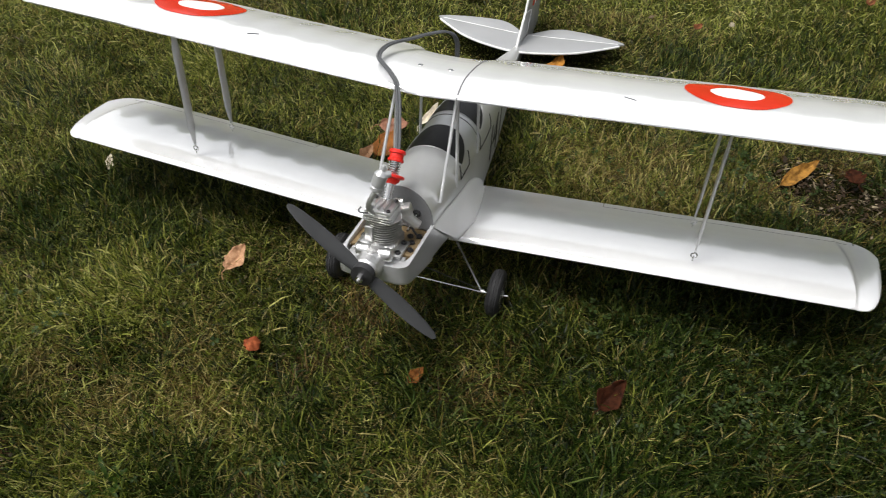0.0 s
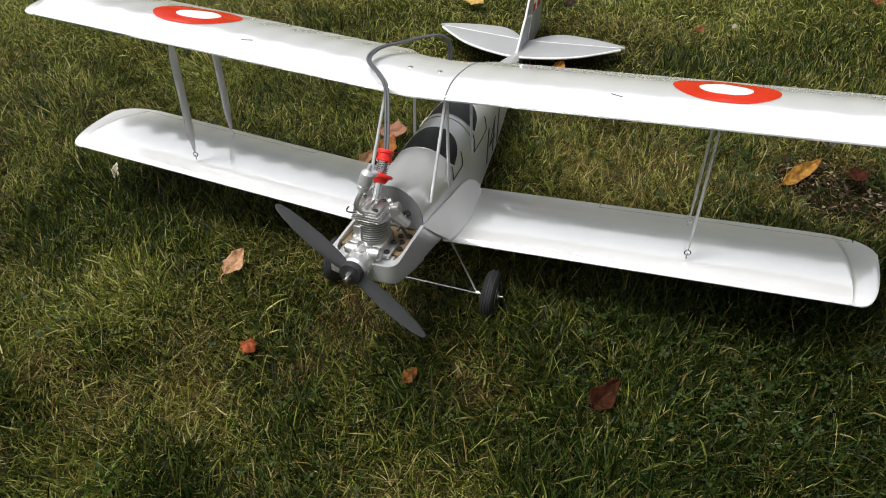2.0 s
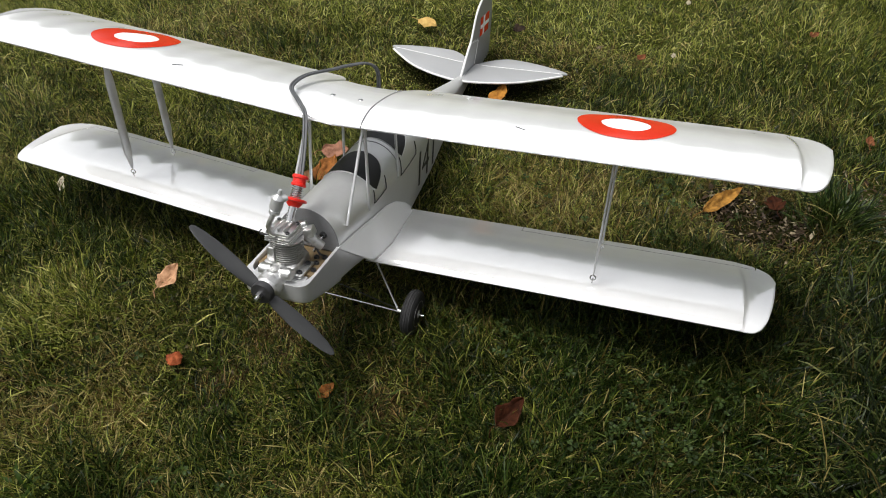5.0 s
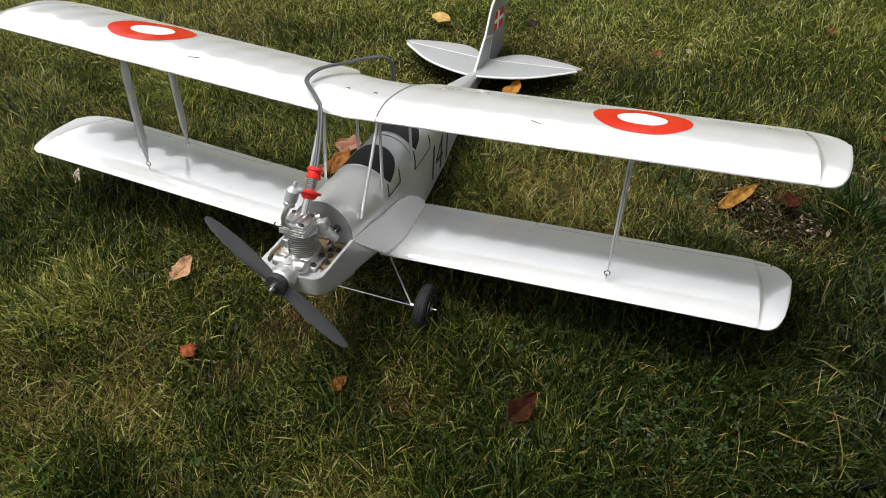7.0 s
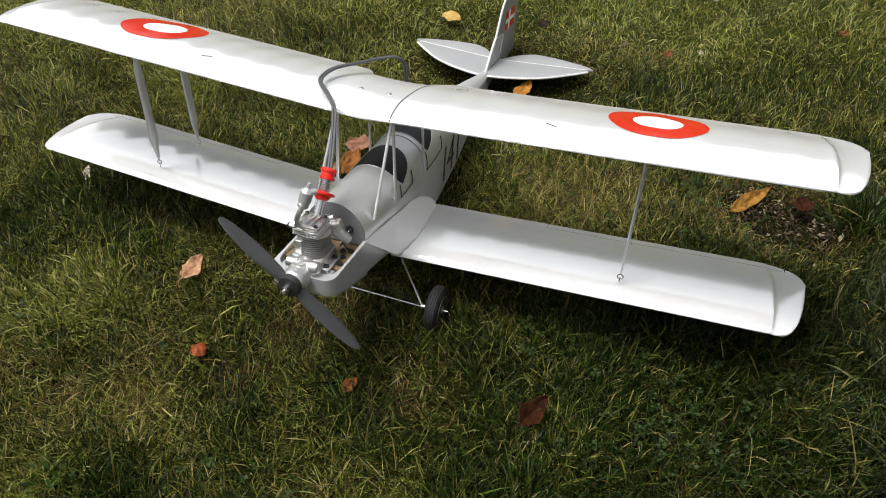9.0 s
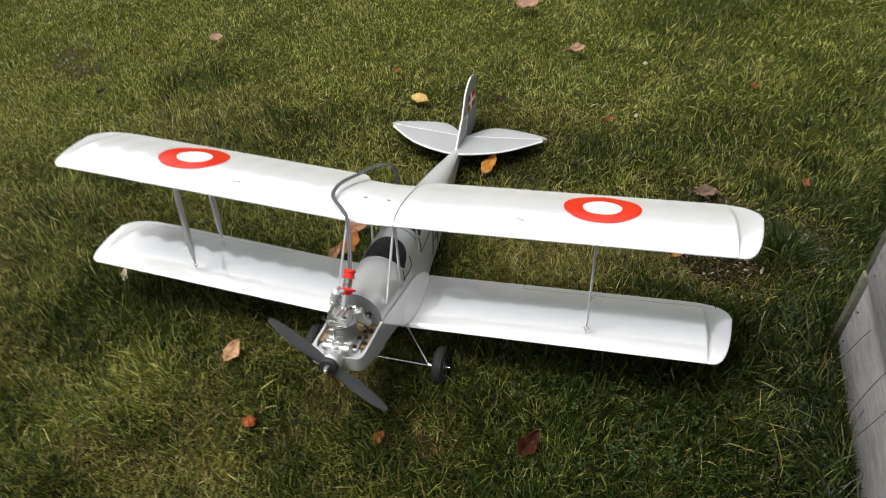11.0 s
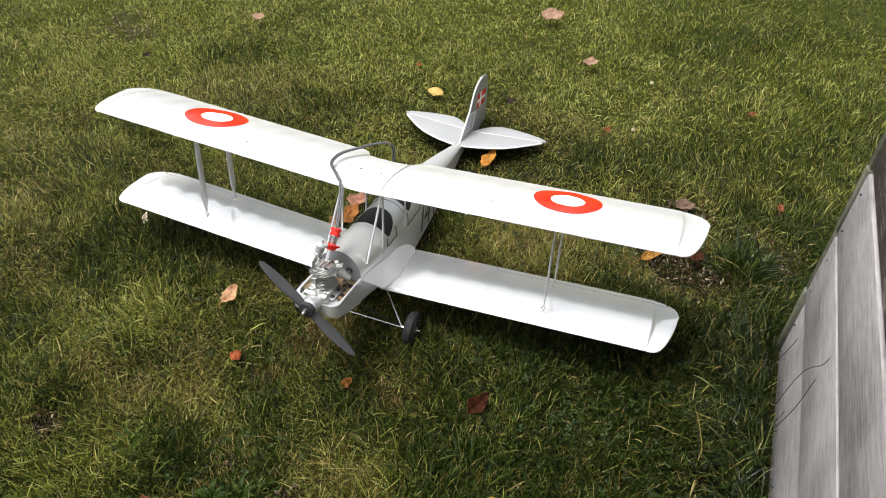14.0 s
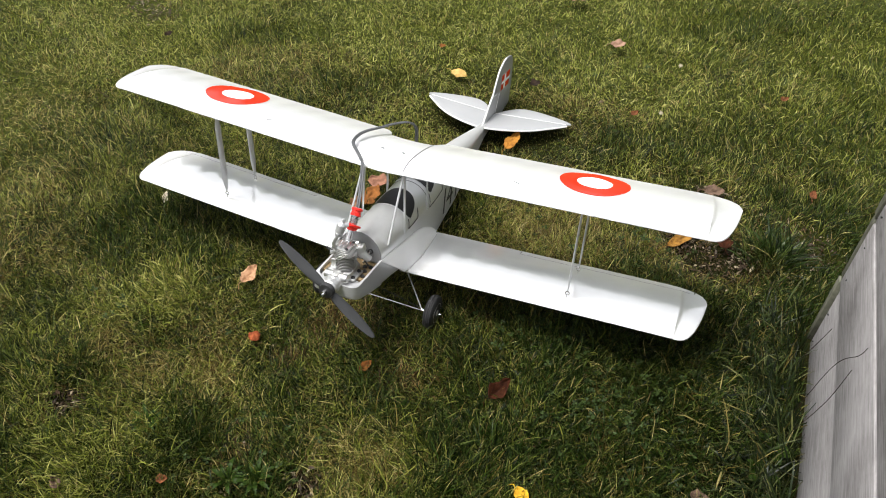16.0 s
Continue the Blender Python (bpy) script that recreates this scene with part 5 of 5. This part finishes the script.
def ramp_colours(r, stops):
    p = [q[0] for q in stops]
    return np.stack([np.interp(r, p, [q[1][k] for q in stops]) for k in range(3)], -1)


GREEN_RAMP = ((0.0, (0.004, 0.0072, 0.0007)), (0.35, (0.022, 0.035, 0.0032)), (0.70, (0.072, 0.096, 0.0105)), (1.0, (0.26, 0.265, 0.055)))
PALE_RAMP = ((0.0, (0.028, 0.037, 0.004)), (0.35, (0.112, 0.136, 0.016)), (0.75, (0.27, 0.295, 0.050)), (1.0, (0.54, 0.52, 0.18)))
# dark green of rank turf, also used for the turf painted as shade
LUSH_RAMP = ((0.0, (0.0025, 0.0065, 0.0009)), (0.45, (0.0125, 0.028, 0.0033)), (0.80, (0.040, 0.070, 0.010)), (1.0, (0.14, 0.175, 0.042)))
STRAW_RAMP = ((0.0, (0.050, 0.034, 0.008)), (0.50, (0.19, 0.143, 0.036)), (1.0, (0.52, 0.44, 0.18)))
WORN_RAMP = ((0.0, (0.016, 0.009, 0.003)), (0.60, (0.080, 0.046, 0.013)), (1.0, (0.27, 0.18, 0.065)))


def blade_colours(x, y, rng):
    pale, lush_shade, straw, worn = turf(x, y)
    n = len(x)
    r = rng.random(n)
    c = ramp_colours(r, GREEN_RAMP)
    pick = rng.random((4, n))
    for share, ramp, p in ((lush_shade * 0.85, LUSH_RAMP, pick[0]), (pale * 0.85, PALE_RAMP, pick[1]), (0.05 + straw * 0.45, STRAW_RAMP, pick[2]), (worn * 0.42, WORN_RAMP, pick[3])):
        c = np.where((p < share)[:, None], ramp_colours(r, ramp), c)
    return c


BARE = ((0.715, 0.705, 0.085), (0.64, 0.735, 0.05), (0.79, 0.72, 0.05), (0.93, 0.83, 0.085), (0.675, 0.945, 0.055), (-0.475, -0.292, 0.035), (0.093, -0.247, 0.035), (-1.53, 1.26, 0.06), (-1.65, 1.33, 0.07))


def keep_mask(x, y, rng):
    """Where blades stand: none under the deck, few on the bare patches."""
    k = x < 0.952
    k |= (y > 0.56) & (x < 3)
    # the short grass gives way to long grass at the foot of the deck
    k &= (y > 0.60) | (rng.random(len(x)) > 0.62 * np.clip((x - 0.74) / 0.12, 0, 1))
    for bx, by, r in BARE:
        d = np.hypot(x - bx, y - by) / r
        k &= (d > 1.1) | (rng.random(len(x)) < 0.12 + 0.40 * d ** 3)
    return k


def low_mask(x, y):
    """Grass pressed down under the wheels and the tail, and short round the bare patches."""
    tail = np.exp(-(((x + 0.012) / 0.28) ** 6 + ((y - 1.06) / 0.13) ** 4))
    wheel = np.exp(-(((np.abs(x - 0.005) - 0.138) / 0.02) ** 2 + ((y - 0.21) / 0.05) ** 2))
    fuse = np.exp(-((x / 0.05) ** 4 + ((y - 0.9) / 0.2) ** 4))
    bare = spots(x, y, [(bx, by, r * 1.2) for bx, by, r in BARE])
    return 1 - 0.8 * np.maximum(np.maximum(tail, 0.75 * bare), np.maximum(0.5 * wheel, 0.6 * fuse))


def comb(x, y):
    """The way the turf is brushed, turning slowly over the lawn."""
    return 2.6 * np.sin(5.1 * x + 2.3 * y + 0.7) + 2.2 * np.sin(-3.1 * x + 6.3 * y + 1.9) + 1.1 * np.sin(11.0 * x - 8.0 * y)


def tufts(n, x0, x1, y0, y1, seed, keep=None):
    """Roots gathered in small tufts, with the way each blade falls out of its tuft."""
    rng = np.random.default_rng(seed)
    c = max(1, n // 12)
    cx, cy = rng.uniform(x0, x1, c), rng.uniform(y0, y1, c)
    own = rng.integers(0, c, n)
    dx, dy = rng.normal(0, 0.009, n), rng.normal(0, 0.009, n)
    loose = rng.random(n) < 0.40
    x = np.where(loose, rng.uniform(x0, x1, n), cx[own] + dx)
    y = np.where(loose, rng.uniform(y0, y1, n), cy[own] + dy)
    brushed = comb(x, y) + rng.normal(0, 0.75, n)
    turn = np.where(rng.random(n) < 0.38, brushed, np.where(loose, rng.uniform(0, 6.283, n), np.arctan2(dy, dx) + rng.normal(0, 0.8, n)))
    vigour = np.where(loose, 0.85, (0.6 + 0.8 * rng.random(c))[own])
    k = keep_mask(x, y, rng)
    if keep is not None:
        k &= rng.random(n) < keep(x, y)
    return x[k], y[k], turn[k], vigour[k], rng


def stand(label, x, y, turn, vigour, rng, seed, fine, broad, short):
    """One stand of grass: shape and colour follow the turf it grows in."""
    m = len(x)
    pale, lush_shade, straw, worn = turf(x, y)
    clump = wave(x * 6.5, y * 6.5, 17)
    length = (0.018 + 0.030 * rng.random(m) ** 1.4) * vigour * (0.75 + 0.40 * clump) * (1 + 0.30 * lush_shade - 0.25 * worn) * short * low_mask(x, y)
    width = (0.0011 + 0.0018 * rng.random(m) ** 1.6) * broad * (1 - 0.2 * straw)
    lean = (0.40 + 1.25 * rng.random(m)) * (1.2 - 0.45 * lush_shade + 0.35 * np.maximum(straw, worn))
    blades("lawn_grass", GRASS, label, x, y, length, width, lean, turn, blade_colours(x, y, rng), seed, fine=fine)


def build_lawn():
    """The lawn near by in fine blades, and farther out thinner, in broader ones."""
    x, y, turn, vigour, rng = tufts(370000, -1.15, 1.0, -0.60, 0.86, 11, lambda x, y: np.clip(1 - 0.5 * (-0.75 - x) / 0.4, 0.5, 1))
    stand("short green lawn grass with yellowing patches", x, y, turn, vigour, rng, 51, True, 1.0, 1.0)
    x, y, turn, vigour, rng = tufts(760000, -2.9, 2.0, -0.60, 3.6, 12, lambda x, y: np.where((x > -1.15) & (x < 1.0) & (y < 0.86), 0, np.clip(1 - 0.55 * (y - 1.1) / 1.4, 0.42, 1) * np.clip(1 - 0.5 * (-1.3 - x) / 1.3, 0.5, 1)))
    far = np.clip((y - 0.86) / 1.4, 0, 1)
    # the far stand takes its paler, light-holding colour from turf()
    stand("lawn grass with pale patches, open light painted into its colour", x, y, turn, vigour, rng, 52, False, 0.95 + 0.22 * far, 0.85 - 0.22 * far)


build_lawn()


def build_thatch():
    """Fine dead blades that lie matted between the green ones."""
    x, y, turn, vigour, rng = tufts(90000, -1.1, 0.98, -0.60, 1.3, 13, lambda x, y: 0.04 + 0.96 * np.maximum(turf(x, y)[2], turf(x, y)[3]))
    m = len(x)
    worn = turf(x, y)[3]
    r = rng.random(m)
    col = np.where((rng.random(m) < 0.35 + 0.5 * worn)[:, None], ramp_colours(r, WORN_RAMP), ramp_colours(r * 0.85, STRAW_RAMP))
    blades("dry_grass", GRASS, "dead straw-coloured blades matted in the lawn", x, y, (0.016 + 0.026 * rng.random(m)) * low_mask(x, y), 0.0008 + 0.0009 * rng.random(m), 0.75 + 0.9 * rng.random(m), rng.uniform(0, 6.283, m), col, 53, base_drop=0.0, fine=False)


build_thatch()


def build_outer_lawn():
    """Coarser turf that carries the lawn on, outside the part the camera passes."""
    rng = np.random.default_rng(91)
    n = 85000
    x, y = rng.normal(-0.4, 2.6, n), rng.normal(1.2, 2.6, n)
    inner = (x > -2.85) & (x < 1.95) & (y > -0.55) & (y < 3.55)
    deck_area = (x > 0.95) & (x < 2.9) & (y < 0.56) & (y > -2.5)
    k = ~inner & ~deck_area & (y > -5.0) & (y < 8) & (np.abs(x) < 7)
    x, y = x[k], y[k]
    m = len(x)
    blades("lawn_grass", GRASS, "lawn grass farther out in the garden", x, y, 0.022 + 0.034 * rng.random(m), 0.002 + 0.003 * rng.random(m), 0.5 + 1.0 * rng.random(m), rng.uniform(0, 6.283, m), blade_colours(x, y, rng), 92, fine=False)


build_outer_lawn()

# long grass colours, kept dark to hold the shade beside the deck
TALL_SHADE_RAMP = ((0.0, (0.004, 0.008, 0.0015)), (0.5, (0.014, 0.026, 0.005)), (0.85, (0.055, 0.078, 0.018)), (1.0, (0.22, 0.22, 0.08)))


def build_tall_grass():
    """Uncut grass that arches and tangles along the foot of the deck."""
    rng = np.random.default_rng(31)
    n = 2400
    x = 0.946 - np.abs(rng.normal(0, 0.085, n))
    y = rng.uniform(-0.80, 0.58, n)
    c = rng.integers(0, 30, n)
    tied = np.random.default_rng(3)
    cx, cy = 0.945 - 0.16 * tied.random(30) ** 1.4, tied.uniform(-0.80, 0.60, 30)
    own = rng.random(n) < 0.6
    x, y = np.where(own, cx[c] + rng.normal(0, 0.014, n), x), np.where(own, cy[c] + rng.normal(0, 0.014, n), y)
    x = np.where((y < 0.57) & (x > 0.948), 0.944, x)
    length = (0.040 + 0.080 * rng.random(n) ** 1.5) * np.clip(0.5 + (x - 0.74) / 0.3, 0.5, 1.1)
    turn = rng.uniform(0, 6.283, n)
    lean = 0.45 + 1.1 * rng.random(n)
    # blades that would grow into the deck fall along it instead
    into = (x + length * np.cos(turn) > 0.946) & (y < 0.60)
    turn = np.where(into, np.pi - turn + rng.normal(0, 0.3, n), turn)
    col = ramp_colours(rng.random(n), TALL_SHADE_RAMP)
    dry = rng.random(n) < 0.02
    col = np.where(dry[:, None], ramp_colours(rng.random(n), STRAW_RAMP), col)
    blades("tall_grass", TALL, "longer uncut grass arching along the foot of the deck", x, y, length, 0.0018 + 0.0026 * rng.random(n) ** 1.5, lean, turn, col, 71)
    # short blades close against the lowest board, coloured darker still for shade
    f = 520
    xf, yf = 0.949 - 0.020 * rng.random(f) ** 1.3, rng.uniform(-0.80, 0.57, f)
    tf = rng.normal(0, 0.9, f) + np.where(rng.random(f) < 0.5, 1.57, -1.57)
    tf = np.where(np.cos(tf) > 0, np.pi - tf, tf)
    blades("tall_grass", TALL, "grass standing against the deck boards, coloured dark as in shade", xf, yf, 0.025 + 0.055 * rng.random(f) ** 1.6, 0.0016 + 0.0020 * rng.random(f), 0.1 + 0.5 * rng.random(f), tf, ramp_colours(rng.random(f) * 0.75, TALL_SHADE_RAMP), 73)
    # the thick upright tuft near the deck's corner
    q = 420
    dx, dy = rng.normal(0, 0.030, q), rng.normal(0, 0.030, q)
    blades("grass_tuft", TALL, "thick tuft of long green grass near the deck corner", 0.862 + dx, 0.765 + dy, 0.035 + 0.070 * rng.random(q) ** 1.4, 0.0018 + 0.0020 * rng.random(q), 0.35 + 0.95 * rng.random(q), np.arctan2(dy, dx) + rng.normal(0, 0.9, q), ramp_colours(0.2 + 0.8 * rng.random(q), LUSH_RAMP), 74)
    # long bleached stalks
    q = 36
    xs, ys = 0.925 - np.abs(rng.normal(0, 0.07, q)), rng.uniform(-0.7, 0.85, q)
    blades("dry_grass", TALL, "long bleached stalks lying at the foot of the deck", xs, ys, 0.06 + 0.10 * rng.random(q), 0.0013 + 0.0014 * rng.random(q), 0.8 + 0.7 * rng.random(q), rng.uniform(1.7, 4.6, q), ramp_colours(rng.random(q), STRAW_RAMP), 72)


build_tall_grass()


def build_clover():
    """Three-leaved clover in loose colonies."""
    rng = np.random.default_rng(21)
    spots_of = ((0.58, 0.14, 0.08, 120), (0.70, 0.30, 0.10, 150), (0.40, 0.30, 0.12, 130), (0.62, 0.42, 0.10, 120), (0.30, 0.66, 0.14, 50), (0.55, 0.66, 0.08, 90), (0.90, 0.05, 0.05, 40), (0.72, 0.02, 0.12, 70), (-0.05, -0.22, 0.12, 40), (-0.5, 0.0, 0.2, 40), (0.3, 1.4, 0.3, 90))
    verts, faces = [], []
    for cx, cy, r, n in spots_of:
        for _ in range(n // 2):
            x, y = rng.normal(cx, r * 0.7), rng.normal(cy, r * 0.7)
            if x > 0.94 and y < 0.56:
                continue
            z = float(soil_height(np.array(x), np.array(y))) + rng.uniform(0.022, 0.038)
            size = rng.uniform(0.0050, 0.0090)
            a0 = rng.uniform(0, 6.28)
            tilt = Matrix.Rotation(rng.uniform(-0.45, 0.45), 3, "X") @ Matrix.Rotation(rng.uniform(-0.45, 0.45), 3, "Y")
            for k in range(3):
                a = a0 + k * 2.094
                d, s = Vector((math.cos(a), math.sin(a), 0)), Vector((-math.sin(a), math.cos(a), 0))
                b = len(verts)
                for u, v, h in ((0.05, 0, 0), (0.6, -0.48, 0.12), (1.0, -0.38, 0.10), (0.92, 0, 0.0), (1.0, 0.38, 0.10), (0.6, 0.48, 0.12)):
                    verts.append(Vector((x, y, z)) + tilt @ (d * u * size + s * v * size + Vector((0, 0, h * size))))
                faces += [(b, b + 1, b + 2, b + 3), (b, b + 3, b + 4, b + 5)]
    ob = mesh_object("clover", verts, faces, CLOVER, smooth=False)
    tagged(ob, "small green clover leaves scattered through the lawn", "clover", kind="stuff")


build_clover()


def weed(label, x, y, leaves, length, width, seed, teeth):
    """A low weed: a rosette of single leaves, toothed or smooth, that lie on the grass."""
    rnd = random.Random(seed)
    z = float(soil_height(np.array(x), np.array(y)))
    ob = thing("weed", label, "weed", "broad-leaved weeds", m=pose(x, y, z, 0, 0, rnd.uniform(0, 360)))
    for k in range(leaves):
        a = 2 * math.pi * (k + rnd.uniform(-0.3, 0.3)) / leaves
        ln, wd = length * rnd.uniform(0.7, 1.1), width * rnd.uniform(0.8, 1.1)
        rise = rnd.uniform(0.5, 1.0)
        n = 12
        verts, faces = [], []
        for i in range(n + 1):
            t = i / n
            half = wd / 2 * (math.sin(math.pi * min(1, 0.08 + 0.92 * t) ** 1.1) ** 0.8 if t < 1 else 0.02)
            if teeth:
                half *= 0.55 + 0.45 * (i % 2)
            r, h = ln * t, 0.008 + 0.024 * rise * math.sin(math.pi * min(1, t * 1.15) * 0.62)
            for q in (-1, 0, 1):
                verts.append((math.cos(a) * r - math.sin(a) * half * q, math.sin(a) * r + math.cos(a) * half * q, h + 0.25 * half * abs(q)))
        for i in range(n):
            b = 3 * i
            faces += [(b, b + 1, b + 4, b + 3), (b + 1, b + 2, b + 5, b + 4)]
        mesh_object("leaf", verts, faces, WEED, ob)
    return ob


weed("dark green dandelion rosette with toothed leaves in the lawn", 0.006, -0.278, 11, 0.048, 0.013, 1, True)
weed("dark green dandelion rosette with toothed leaves in the lawn", -0.045, -0.300, 9, 0.042, 0.012, 2, True)
weed("pale green yarrow-like weed with narrow toothed leaves", -0.270, -0.257, 12, 0.042, 0.009, 3, True)
weed("round-leaved green weed beside the foot of the deck", 0.905, 0.186, 7, 0.036, 0.026, 4, False)
weed("round-leaved green weed beside the foot of the deck", 0.892, 0.125, 6, 0.034, 0.024, 5, False)


def clover_flower(x, y, seed):
    """A round white clover head of many small florets on its stalk."""
    rnd = random.Random(seed)
    z = float(soil_height(np.array(x), np.array(y)))
    ob = thing("clover_flower", "small off-white clover flower head on its stalk in the lawn", "flower", "clover flowers", m=pose(x, y, z))
    bm = bmesh.new()
    add_tube(bm, spline([(0, 0, 0), (0.003, 0.001, 0.025), (0.004, 0.002, 0.046)], 4), 0.0009, 6)
    part("stalk", bm, CLOVER, ob)
    bm = bmesh.new()
    for k in range(30):
        u, a = 1 - 2 * (k + 0.5) / 30 * 0.85, 2.4 * k
        d = Vector((math.cos(a) * math.sqrt(1 - u * u), math.sin(a) * math.sqrt(1 - u * u), u))
        add_rod(bm, Vector((0.004, 0.002, 0.050)) + d * 0.003, Vector((0.004, 0.002, 0.050)) + d * rnd.uniform(0.006, 0.008), 0.0013, 0.0007, 5)
    part("flower_head", bm, CREAM, ob)


for k, (x, y) in enumerate(((0.473, 1.578), (0.469, 1.253))):
    clover_flower(x, y, k)


def build_litter():
    """Brown crumbs of leaf and stalk on the bare patches and between the blades."""
    rng = np.random.default_rng(61)
    verts, faces = [], []
    heaps = [(bx, by, r * 1.15, int(330 * r / 0.1)) for bx, by, r in BARE] + [(0.1, 0.3, 0.9, 700), (-0.06, -0.24, 0.06, 200), (-0.107, -0.004, 0.05, 160)]
    for cx, cy, r, n in heaps:
        for _ in range(n):
            x, y = rng.normal(cx, r * 0.6), rng.normal(cy, r * 0.6)
            if x > 0.94 and y < 0.56:
                continue
            z = float(soil_height(np.array(x), np.array(y))) + rng.uniform(0.003, 0.014)
            a, l, w = rng.uniform(0, 6.28), 0.004 + 0.022 * rng.random() ** 2, 0.001 + 0.009 * rng.random() ** 2
            d, s = Vector((math.cos(a), math.sin(a), rng.normal(0, 0.3))) * l, Vector((-math.sin(a), math.cos(a), rng.normal(0, 0.4))) * w
            b = len(verts)
            c = Vector((x, y, z))
            verts += [c - d / 2, c + s / 2 + Vector((0, 0, 0.001)), c + d / 2, c - s / 2]
            faces += [(b, b + 1, b + 3), (b + 1, b + 2, b + 3)]
    ob = mesh_object("leaf_litter", verts, faces, LITTER, smooth=False)
    tagged(ob, "brown crumbs of dead leaf and stalk on bare soil", "leaf litter", kind="stuff")


build_litter()
